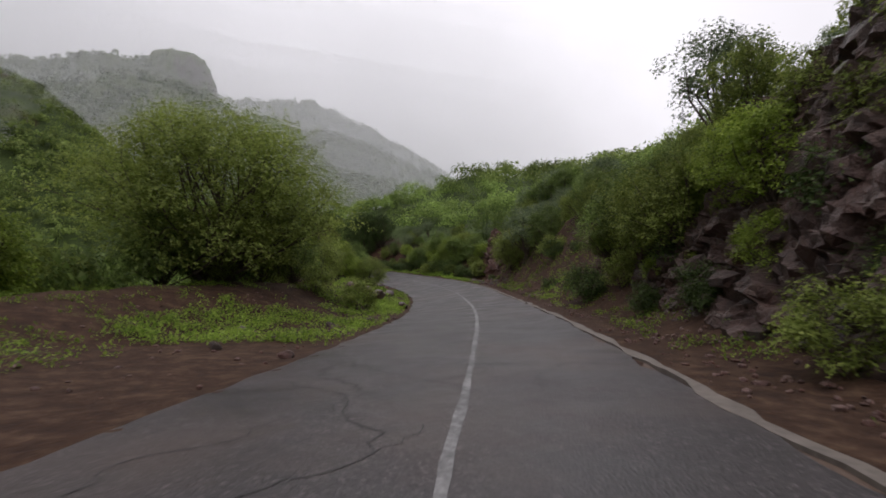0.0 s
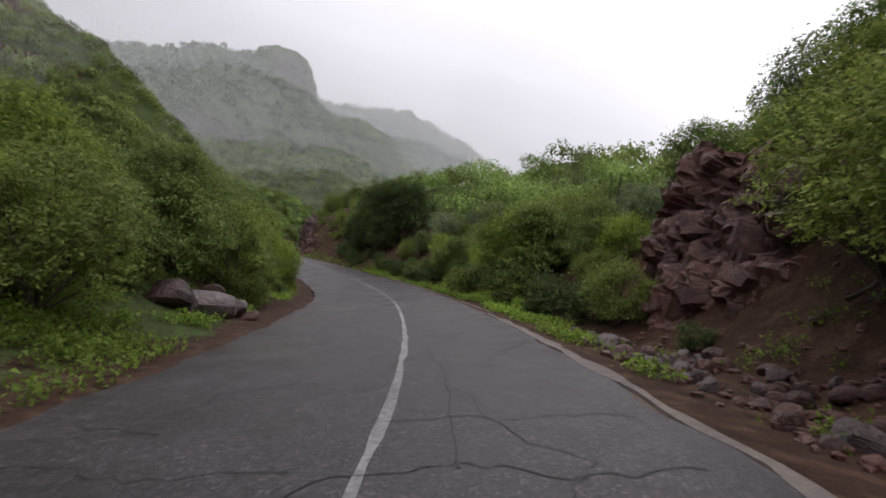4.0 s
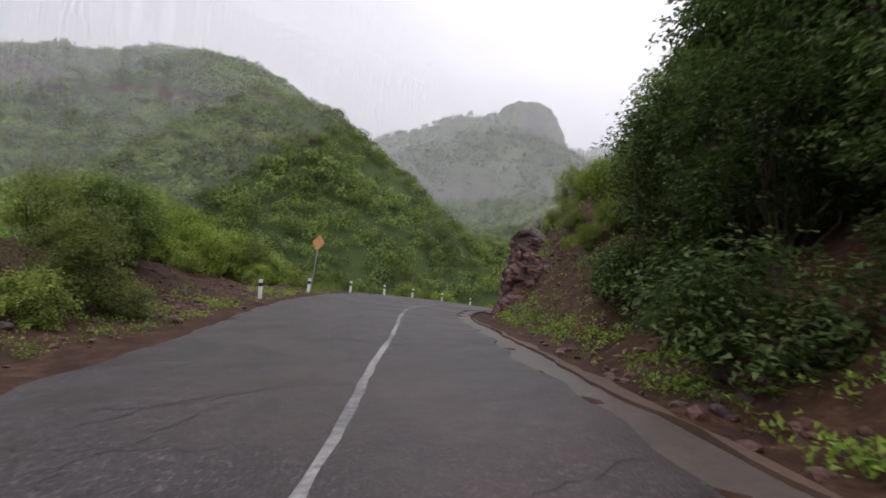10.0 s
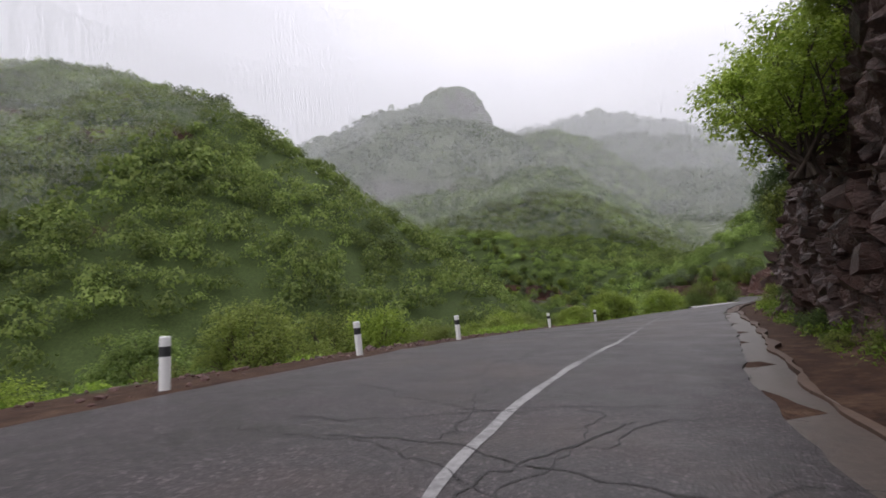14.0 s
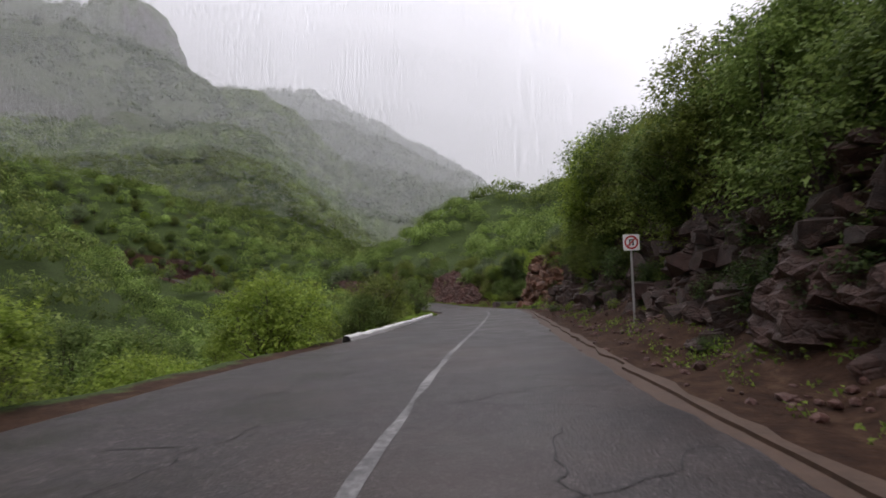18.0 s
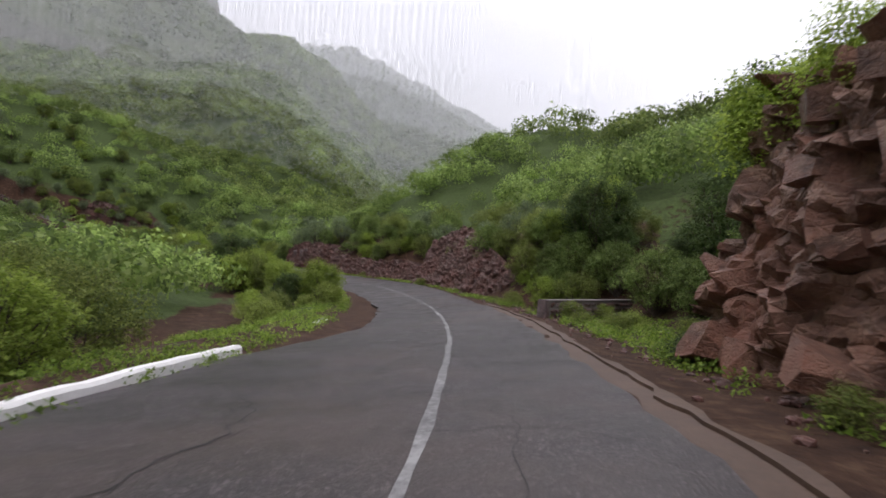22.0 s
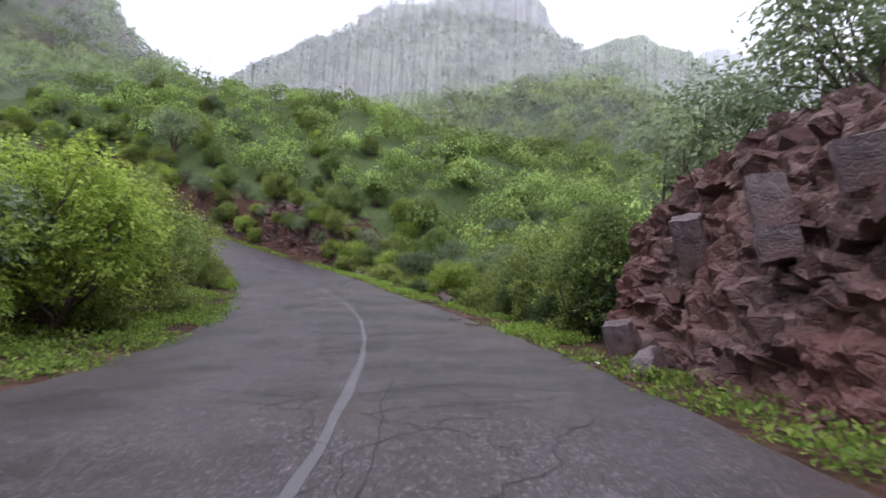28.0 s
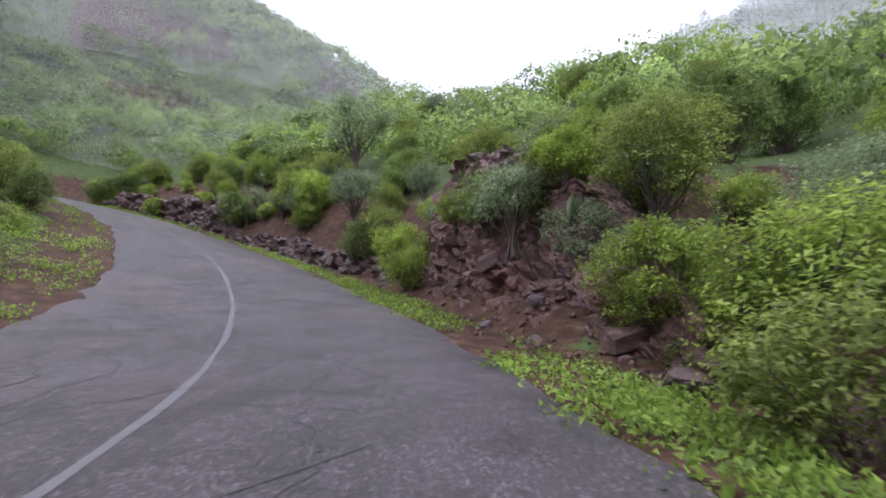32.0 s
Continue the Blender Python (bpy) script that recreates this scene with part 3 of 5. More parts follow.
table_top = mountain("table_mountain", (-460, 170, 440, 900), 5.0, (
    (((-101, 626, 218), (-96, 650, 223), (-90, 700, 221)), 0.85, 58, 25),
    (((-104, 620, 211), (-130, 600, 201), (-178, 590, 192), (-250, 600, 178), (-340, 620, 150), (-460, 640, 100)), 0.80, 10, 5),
    (((-70, 690, 176), (-40, 740, 165), (0, 800, 160)), 0.62, 6, 4)), "table mountain in haze-paled grey-green with a sheer rock cap")[1]
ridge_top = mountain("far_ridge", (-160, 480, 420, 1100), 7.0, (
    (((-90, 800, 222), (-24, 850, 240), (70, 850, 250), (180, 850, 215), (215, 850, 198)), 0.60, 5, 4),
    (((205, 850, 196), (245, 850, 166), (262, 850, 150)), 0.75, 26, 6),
    (((262, 850, 110), (330, 850, 70), (420, 850, 30)), 0.6, 4, 4)), "haze-paled misty ridge with a stepped rocky end")[1]


# ---------------------------------------------------------------- fine strips standing in for the valley's haze
def haze_curtain(off, cover, seed):
    """A still screen of short fine strips that imitates haze, off metres out from the valley's side and head, closer
    than the eye can part.
    """
    rng = np.random.default_rng(seed)
    west, turn, north = 430.0, (60 + off) * math.pi / 2, 520.0
    gap = 0.04 + off * 0.0005
    columns = np.arange(0, west + turn + north, gap)
    length, top = 20 + 0.15 * off, 70 + 1.1 * off
    levels = np.arange(-30, top, length)
    q, z = (m.ravel() for m in np.meshgrid(columns, levels, indexing="ij"))
    shift = rng.uniform(-0.5, 0.5, len(levels))
    q = q + (np.tile(shift, len(columns)) + rng.uniform(-0.1, 0.1, len(q))) * gap
    a = math.pi - np.clip((q - west) / (60 + off), 0, math.pi / 2)
    nx, ny = np.cos(a), np.sin(a)
    x = 15 + (60 + off) * nx + np.clip(q - west - turn, 0, None) + nx * 3 * np.sin(q / 37.0 + seed)
    y = 270 + (60 + off) * ny - np.clip(west - q, 0, None) + ny * 3 * np.sin(q / 37.0 + seed)
    # thickest half-way up, thinning out above
    thick = np.interp(z / top, [-0.3, 0.3, 1.0], [0.8, 1.25, 0.0])
    w = gap * cover * thick * np.interp(q, [0, 90, columns[-1] - 260, columns[-1]], [0, 1, 1, 0])
    turn_up = np.repeat(np.arange(len(columns)) % 2, len(levels)).astype(float)
    low, high = z + length * turn_up, z + length * (1 - turn_up)
    v = np.stack([np.stack([x + ny * w, y - nx * w, low], -1), np.stack([x - ny * w, y + nx * w, low], -1), np.stack([x, y, high], -1)], 1)
    return tagged(new("haze_strips", mesh_of("haze_strips", v.reshape(-1, 3), np.arange(3 * len(q)).reshape(-1, 3), MIST)), "fine pale strips standing in for rain mist across the valley", "mist", kind="stuff")


for k, (off, cover) in enumerate(((55, 0.10), (110, 0.12), (180, 0.17), (275, 0.24), (400, 0.36))):
    haze_curtain(off, cover, 200 + k)


# ---------------------------------------------------------------- road
def strip(name, s0, s1, left, right, up, material, step=1.0, thick=0.0, ragged=0.0, cols=2, seed=0):
    """A ribbon along the road between two offsets (numbers or functions of s)."""
    s = np.arange(s0, s1 + 0.01, step)
    lo = left(s) if callable(left) else np.full(len(s), float(left))
    hi = right(s) if callable(right) else np.full(len(s), float(right))
    if ragged:
        lo = lo + ragged * fbm(s * 0.9, s * 0 + seed, seed, 4)
        hi = hi + ragged * fbm(s * 0.9, s * 0 + seed + 7, seed + 3, 4)
    rows = [spot(s, lo + (hi - lo) * k / (cols - 1), up) for k in range(cols)]
    v, f = np.stack(rows, 1).reshape(-1, 3), grid_faces(len(s), cols)[:, ::-1]
    if thick:
        low = v - np.array([0, 0, thick])
        n = len(v)
        edge = np.arange(len(s) - 1) * cols
        sides = np.concatenate([np.stack([edge, edge + cols, edge + cols + n, edge + n], 1), np.stack([edge + cols - 1 + n, edge + 2 * cols - 1 + n, edge + 2 * cols - 1, edge + cols - 1], 1)])
        v, f = np.concatenate([v, low]), np.concatenate([f, sides])
    return mesh_of(name, v, f, material, False)


road = tagged(new("road", strip("road", 0, S_END - 1, lambda s: -np.interp(s, S_R, W_L), lambda s: np.interp(s, S_R, W_R), 0.0, ASPHALT, 0.4, 0.25, 0.20, 9)), "wet grey asphalt road with cracks and patches", "road", kind="structure")
# where the painted line runs, to the right of the road's middle
LINE_S = [0, 45.5, 72.5, 92, 115.5, 133.5, 155, 175, 183, 193, 222.5, 234, 246, 259, 271, 298, 308, 315, 324, 352.5, 364, 375.5, 386, 396, 600]
LINE_D = [0.1, 0.05, 0.18, 0.15, 0.1, 0.27, 0.06, -0.08, -0.25, 0.0, -0.2, 0.02, 0.1, 0.03, 0.1, 0.2, 0.14, -0.1, 0, 0.1, 0.18, 0.5, 0.32, 0.15, 0]


def line_side(half):
    return lambda s: np.interp(s, LINE_S, LINE_D) + half


for s0, s1, paint, label in ((0, 350, PAINT, "worn white painted centre line on asphalt"), (350, S_END - 2, FADED, "almost worn-off white centre line on asphalt")):
    me = strip("centre_line", s0, s1, line_side(-0.06), line_side(0.06), 0.005, paint, 0.3, 0, 0.05, 2, 5)
    tagged(new("centre_line", me), label, "road marking", kind="structure")

# tar-dark cracks wander over the asphalt
rnd = random.Random(7)
pieces = []
for k in range(420):
    s = rnd.uniform(41.6, 392.4 + 25)
    d = rnd.uniform(-2.8, 2.8)
    ang = rnd.choice([rnd.uniform(-0.4, 0.4), rnd.uniform(0.9, 2.0), rnd.uniform(-2.0, -0.9)])
    w = rnd.uniform(0.004, 0.011)
    pts = []
    for j in range(rnd.randint(14, 60)):
        pts.append((s, d))
        ang += rnd.uniform(-0.22, 0.22)
        kink = ang + rnd.uniform(-0.75, 0.75)
        s += 0.17 * math.cos(kink)
        d += 0.17 * math.sin(kink)
        if abs(d) > 2.8:
            break
    if len(pts) < 4:
        continue
    pts = np.array(pts)
    tan = np.gradient(pts, axis=0)
    nor = np.stack([-tan[:, 1], tan[:, 0]], 1) / np.linalg.norm(tan, axis=1)[:, None]
    ww = w * (0.4 + np.abs(np.sin(np.arange(len(pts)) * 1.7 + k)))[:, None]
    a, b = pts + nor * ww, pts - nor * ww
    v = np.stack([spot(a[:, 0], a[:, 1], 0.006), spot(b[:, 0], b[:, 1], 0.006)], 1).reshape(-1, 3)
    pieces.append((v, grid_faces(len(pts), 2)))
# the long ones that run beside the line and across the lanes
for s0, d0, s1, d1 in ((362, 0.8, 385, 1.0), (127, 0.2, 139, 0.35), (258, 1.5, 268, 0.9), (112.5, 0.35, 117.5, 0.75), (114, -0.3, 114.6, 2.6), (113, -2.9, 120.5, -2.0), (351, 0.5, 357, 0.7), (92, 0.9, 98, 0.6), (294, 0.4, 301, 0.35), (297, 0.5, 297.8, 2.0), (372.5, -2.6, 373, -0.6), (374, 1.1, 373.6, 3.6), (391.5, -3.4, 396.5, 2.4), (153, -3.9, 159, -0.9), (271, -3.4, 269, -0.8)):
    n = int(max(8, 6 * math.hypot(s1 - s0, d1 - d0)))
    u = np.linspace(0, 1, n)
    jag = 0.22 * fbm(u * n / 9, u * 0 + s0, 61, 4)
    pts = np.stack([s0 + (s1 - s0) * u + jag * (abs(d1 - d0) > 1.2), d0 + (d1 - d0) * u + jag], 1)
    tan = np.gradient(pts, axis=0)
    nor = np.stack([-tan[:, 1], tan[:, 0]], 1) / np.linalg.norm(tan, axis=1)[:, None]
    ww = (0.008 + 0.010 * np.abs(fbm(u * n / 4, u * 0 + d0, 63, 3)))[:, None]
    a, b = pts + nor * ww, pts - nor * ww
    v = np.stack([spot(a[:, 0], a[:, 1], 0.0075), spot(b[:, 0], b[:, 1], 0.0075)], 1).reshape(-1, 3)
    pieces.append((v, grid_faces(n, 2)))
v, f = joined(pieces)
cracks = tagged(new("cracks", mesh_of("cracks", v, f, CRACK)), "dark branching cracks in the asphalt", kind="stuff")
cracks.parent = road

# concrete gutters at the foot of the cuts
def edge_at(s):
    return np.interp(s, S_R, W_R)


for s0, s1, wide, stuff, label in ((20, 106, 0.12, PALE_CONCRETE, "pale broken concrete edge strip beside the asphalt"), (106, 135.2, 0.30, CONCRETE, "muddy concrete edge strip under weeds"), (140.5, 208.7, 0.62, CONCRETE, "wet concrete gutter curving round the rock"), (208.7, 296.8, 0.46, CONCRETE, "brown muddy concrete gutter below the red bank")):
    me = strip("gutter", s0, s1, lambda s: edge_at(s) - 0.6, lambda s: edge_at(s) + wide, -0.04, WET_CONCRETE if wide > 0.6 else CONCRETE, 0.6, 0.3, 0.14, 4, 3)
    tagged(new("gutter", me), label, "gutter", kind="structure")
    me = strip("gutter_lip", s0, s1, lambda s: edge_at(s) + wide - 0.06, lambda s: edge_at(s) + wide + 0.09, 0.005, stuff, 0.4, 0.4, 0.16, 3, 9)
    tagged(new("gutter_lip", me), "low worn concrete lip of the gutter", "kerb", kind="structure")


# ---------------------------------------------------------------- rock faces
def cells(x, y, seed):
    """Worley cells: a random number per cell and the distance to its middle."""
    xi, yi = np.floor(x), np.floor(y)
    best, val = np.full(x.shape, 9.0), np.zeros(x.shape)
    for a in (-1, 0, 1):
        for b in (-1, 0, 1):
            cx, cy = xi + a, yi + b
            h = np.sin(cx * 127.1 + cy * 311.7 + seed * 17.3) * 43758.5453
            h = h - np.floor(h)
            g = np.sin(cx * 269.5 + cy * 183.3 + seed * 9.1) * 43758.5453
            g = g - np.floor(g)
            e = np.maximum(np.abs(cx + h - x), np.abs(cy + g - y))
            m = e < best
            best = np.where(m, e, best)
            val = np.where(m, (h * 7.13 + g * 3.71) % 1.0, val)
    return val, best


def rock_face(s0, s1, d0, high, lean, material, label, block=1.1, depth=0.9, seed=1, step=0.15, base=0.4):
    """A broken cut face along the right of the road: d0 offset of its foot, high its height, lean metres back per metre up."""
    s = np.arange(s0, s1, step)
    v = np.linspace(0, 1, int(max(high(s)) / step) + 2)
    ss, vv = np.meshgrid(s, v, indexing="ij")
    hh = high(ss) * (1 + 0.25 * fbm(ss / 3.1, ss * 0, seed, 3))
    zz = vv * hh - base
    c1, e1 = cells(ss / block + 0.25 * zz, zz / (block * 0.6) + 0.1 * ss, seed)
    c3, e3 = cells(ss / (block * 0.17), zz / (block * 0.13), seed + 6)
    c2, e2 = cells(ss / (block * 0.38), zz / (block * 0.30), seed + 5)
    out = depth * (c1 - 0.5) + 0.45 * depth * (c2 - 0.5) + 0.2 * depth * (c3 - 0.5) + 0.9 * depth * fbm(ss / 4.5, zz / 4.5, seed + 9, 3)
    taper = np.minimum(1, np.minimum((ss - s0) / 2.0, (s1 - ss) / 2.0)).clip(0, 1)
    d = d0(ss) + lean * zz - out + (1 - taper) * 2.2
    x, y, z, b, tx, ty = road_at(ss)
    foot = height((x + ty * d0(ss)).ravel(), (y - tx * d0(ss)).ravel()).reshape(ss.shape)
    foot = np.minimum(foot, z + 1.2)
    pts = np.stack([x + ty * d, y - tx * d, foot + zz + 0.25 * (c2 - 0.5)], -1)
    # the top folds back into the hillside
    top = pts[:, -1:].copy()
    back = d[:, -1:] + 1.1
    x1, y1, *_ , tx1, ty1 = road_at(s)
    top[:, 0, 0], top[:, 0, 1] = x1 + ty1 * back[:, 0], y1 - tx1 * back[:, 0]
    top[:, 0, 2] -= 0.9
    pts = np.concatenate([pts, top], 1)
    me = mesh_of("rock_face", pts.reshape(-1, 3), grid_faces(*pts.shape[:2])[:, ::-1], material, False)
    face = tagged(new("rock_face", me), label, "rock face")
    rr = random.Random(seed)
    for k in range(int((s1 - s0) * 3.0)):
        i, j = rr.randrange(3, len(s) - 3), rr.randrange(1, max(2, int(len(v) * 0.9)))
        w = rr.uniform(0.35, 0.9) * block
        part("rock_block", BLOCKS[material.name][rr.randrange(3)], face, "", Matrix.Translation(pts[i, j]) @ pose(0, 0, 0, rr.uniform(-20, 20), rr.uniform(-20, 20), rr.uniform(0, 360)) @ Matrix.Diagonal((w * rr.uniform(0.7, 1.3), w * rr.uniform(0.7, 1.2), w * rr.uniform(0.45, 0.9), 1)))
    return face


def block_mesh(seed, material):
    """An angular block: a cube with its corners knocked about and split off."""
    rng = random.Random(seed)
    bm = bmesh.new()
    bmesh.ops.create_cube(bm, size=1)
    for k in range(4):
        n = Vector((rng.choice((-1, 1)), rng.choice((-1, 1)), rng.choice((-1, 1)))) + Vector((rng.uniform(-0.5, 0.5), rng.uniform(-0.5, 0.5), rng.uniform(-0.5, 0.5)))
        n.normalize()
        geom = bmesh.ops.bisect_plane(bm, geom=bm.verts[:] + bm.edges[:] + bm.faces[:], plane_co=n * rng.uniform(0.42, 0.62), plane_no=n, clear_outer=True)
        edges = [e for e in geom["geom_cut"] if isinstance(e, bmesh.types.BMEdge)]
        if edges:
            bmesh.ops.contextual_create(bm, geom=edges)
    for v in bm.verts:
        v.co += Vector((rng.uniform(-0.06, 0.06), rng.uniform(-0.06, 0.06), rng.uniform(-0.06, 0.06)))
    return bm_mesh("rock_block", bm, material)


BLOCKS = {m.name: [block_mesh(20 + k, m) for k in range(3)] for m in (ROCK_RED, ROCK_DARK, ROCK_ORANGE)}


def lerp(*pairs):
    xs, ys = [p[0] for p in pairs], [p[1] for p in pairs]
    return lambda s: np.interp(s, xs, ys)


rock_face(41.6 - 12, 66, lerp((41.6, 5.2), (66, 6.6)), lerp((41.6 - 12, 9), (56, 8.0), (61, 5.0), (66, 2.4)), 0.42, ROCK_DARK, "dark wet rock cutting with brown soil pockets", 0.7, 0.5, 3)
rock_face(97, 107, lerp((97, 8.6), (103, 7.6), (107, 7.6)), lerp((97, 4.0), (102, 6.2), (107, 5.6)), 0.20, ROCK_RED, "jutting red-brown rock crag above a rubble slope", 1.2, 0.9, 8)
rock_face(163, 173.5, lerp((163, 5.2), (169, 4.3), (173.5, 4.2)), lerp((163, 2.2), (168, 4.0), (173.5, 4.8)), 0.34, ROCK_RED, "layered red rock corner beside the gutter", 0.9, 0.8, 12)
rock_face(172, 207, lerp((172, 4.7), (184, 4.6), (194, 4.7), (207, 5.2)), lerp((172, 4.6), (180, 6.2), (186, 8.0), (200, 8.0), (207, 5.5)), 0.14, ROCK_DARK, "tall dark overhanging rock wall beside the road", 0.8, 0.65, 15)
rock_face(205, 230, lerp((205, 5.2), (216, 5.0), (230, 5.6)), lerp((205, 5.0), (216, 5.0), (230, 4.0)), 0.36, ROCK_DARK, "dark wet rock bank under overhanging trees", 0.9, 0.8, 20)
rock_face(228, 266, lerp((228, 6.0), (240, 5.8), (266, 5.8)), lerp((228, 2.8), (238, 4.6), (250, 5.8), (266, 5.0)), 0.45, ROCK_DARK, "crumbling dark red rock bank under shrubs", 1.0, 0.8, 22)
rock_face(265.5, 280.5, lerp((265.5, 6.2), (274, 5.5), (280.5, 5.7)), lerp((265.5, 4.4), (272, 6.0), (278, 6.0), (280.5, 4.8)), 0.14, ROCK_ORANGE, "blocky orange-red rock bluff", 1.2, 0.8, 27)
rock_face(301.5, 324, lerp((301.5, 6.8), (307, 5.4), (324, 4.9)), lerp((301.5, 1.6), (306, 3.0), (312, 5.6), (319, 6.6), (324, 4.4)), 0.42, ROCK_RED, "broken purple-red rock slope with fresh scree", 0.55, 0.34, 33, 0.10)
rock_face(323, 345, lerp((321.5, 5.0), (333, 4.9), (345, 5.2)), lerp((321.5, 2.4), (330, 3.0), (338, 2.6), (345, 3.2)), 0.36, ROCK_RED, "low broken red rock ledge under bushes", 0.55, 0.36, 35, 0.11)
rock_face(344.5, 362.5, lerp((344.5, 5.4), (352, 5.5), (362.5, 6.0)), lerp((344.5, 4.2), (352, 5.2), (357, 4.8), (360, 3.2), (362.5, 1.6)), 0.22, ROCK_RED, "fractured red-brown rock outcrop with tilted slabs", 0.6, 0.45, 38, 0.10)
rock_face(378, 398, lerp((378, 9.6), (390, 9.2), (398, 8.2)), lerp((378, 2.6), (398, 2.4)), 0.45, ROCK_DARK, "dark wet rock side of the ravine", 0.9, 0.8, 44, base=1.8)
rock_face(393, 412, lerp((393, 8.4), (398, 7.6), (405, 7.3), (412, 7.2)), lerp((393, 1.6), (399, 2.2), (402.5, 4.8), (406, 6.8), (409, 5.6), (412, 2.6)), 0.16, ROCK_RED, "purple-red rock face hung with shrubs", 0.8, 0.5, 47, 0.11, base=1.2)
rock_face(411, 436, lerp((411, 7.0), (436, 6.8)), lerp((411, 1.8), (436, 1.4)), 0.45, ROCK_DARK, "low dark rock foot behind bushes", 0.7, 0.5, 48)
rock_face(434, 470, lerp((434, 6.6), (470, 6.4)), lerp((434, 3.2), (470, 2.4)), 0.45, ROCK_DARK, "dark rock bank under bushes", 0.9, 0.8, 49)


# ---------------------------------------------------------------- plants
def leaves(centres, spread, count, size, rng, droop=0.3):
    """Corners and quads of small leaf blades scattered round clump centres."""
    c = np.repeat(np.asarray(centres), count, 0)
    n = len(c)
    p = c + np.clip(rng.normal(0, 1, (n, 3)), -1.7, 1.7) * spread
    a = rng.normal(0, 1, (n, 3)) + np.array([0, 0, -droop])
    a /= np.linalg.norm(a, axis=1)[:, None]
    b = np.cross(a, rng.normal(0, 0.5, (n, 3)) + np.array([0, 0, 1.0]))
    b /= np.linalg.norm(b, axis=1)[:, None]
    l = size * rng.uniform(0.6, 1.4, (n, 1))
    w = l * 0.36
    v = np.stack([p - a * l * 0.5 + b * w, p + a * l * 0.6, p - a * l * 0.4 - b * w], 1).reshape(-1, 3)
    f = np.arange(n * 3).reshape(-1, 3)
    return v, f


def make_tree(name, seed, width, tall, lobes, sprays, per, leaf, material, trunk=0.25, open_low=0.25, droop=0.1, top=0.85, label=""):
    """One tree or shrub of a thing: trunk with limbs, and a crown of leafy lobes, each set round with sprays of leaves."""
    rng = np.random.default_rng(seed)
    k = np.arange(lobes)
    hh = (k + rng.uniform(0.1, 0.9, lobes)) / lobes
    az = 2.4 * k + rng.uniform(-0.5, 0.5, lobes)
    env = np.sin(math.pi * np.clip(hh * top + 0.12, 0, 1)) ** 0.55
    reach = width * 0.5 * env * rng.uniform(0.45, 0.92, lobes)
    low = tall * open_low
    c = np.stack([reach * np.cos(az), reach * np.sin(az), low + (tall - low) * (0.10 + 0.80 * hh)], -1)
    size = width * rng.uniform(0.12, 0.23, lobes)
    thing = new(name)
    limbs = []
    fork = np.array([0, 0, low * 0.8])
    for j in range(lobes):
        tip = c[j]
        foot = np.array([rng.normal(0, 0.05 * width), rng.normal(0, 0.05 * width), -0.3])
        mid = fork * 0.5 + tip * 0.45 + rng.normal(0, 0.06 * width, 3) * np.array([1, 1, 0.4])
        limbs.append(tube([foot, foot * 0.4 + fork * 0.6, mid, tip], [trunk * 0.30, trunk * 0.24, trunk * 0.14, trunk * 0.05], 5))
        for w in range(2):
            u = rng.normal(0, 1, 3) + np.array([0, 0, 0.8])
            u /= np.linalg.norm(u)
            limbs.append(tube([tip * 0.6 + mid * 0.4, tip + u * size[j] * 0.5, tip + u * size[j] * 1.1], [trunk * 0.07, trunk * 0.04, trunk * 0.015], 4))
    v, f = joined(limbs)
    part("trunk", mesh_of("trunk", v, f, BARK, True), thing)
    # sprays on the lobes' outsides
    n = lobes * sprays
    u = rng.normal(0, 1, (n, 3))
    u /= np.linalg.norm(u, axis=1)[:, None]
    u[:, 2] = np.where(u[:, 2] < -0.35, -u[:, 2], u[:, 2])
    R = np.repeat(size, sprays)[:, None]
    p = np.repeat(c, sprays, 0) + u * R * rng.uniform(0.55, 1.12, (n, 1)) * np.array([1, 1, 0.8])
    axis = u + rng.normal(0, 0.45, (n, 3)) + np.array([0, 0, 0.25 - droop])
    axis /= np.linalg.norm(axis, axis=1)[:, None]
    step = np.tile(np.linspace(-0.4, 1.0, per), n)[:, None]
    u, p, axis = np.repeat(u, per, 0), np.repeat(p, per, 0), np.repeat(axis, per, 0)
    m = n * per
    p = p + axis * step * leaf * 3.0 + rng.normal(0, 0.6, (m, 3)) * leaf
    nor = u * 0.6 + np.array([0, 0, 0.8]) + rng.normal(0, 0.42, (m, 3))
    a = axis * 0.6 + rng.normal(0, 0.7, (m, 3))
    a = a - nor * ((a * nor).sum(1) / (nor * nor).sum(1))[:, None]
    a /= np.linalg.norm(a, axis=1)[:, None]
    b = np.cross(a, nor)
    b /= np.linalg.norm(b, axis=1)[:, None] + 1e-6
    l = leaf * rng.uniform(0.6, 1.35, (m, 1))
    v = np.stack([p - a * l * 0.5 + b * l * 0.34, p + a * l * 0.62, p - a * l * 0.4 - b * l * 0.36], 1).reshape(-1, 3)
    v[:, 2] = np.where(v[:, 2] < 0.03, 0.03 + rng.uniform(0, 0.15, len(v)), v[:, 2])
    part("crown", mesh_of("crown", v, np.arange(3 * m).reshape(-1, 3), material), thing)
    return tagged(thing, label, "tree" if tall > 2.6 else "bush")


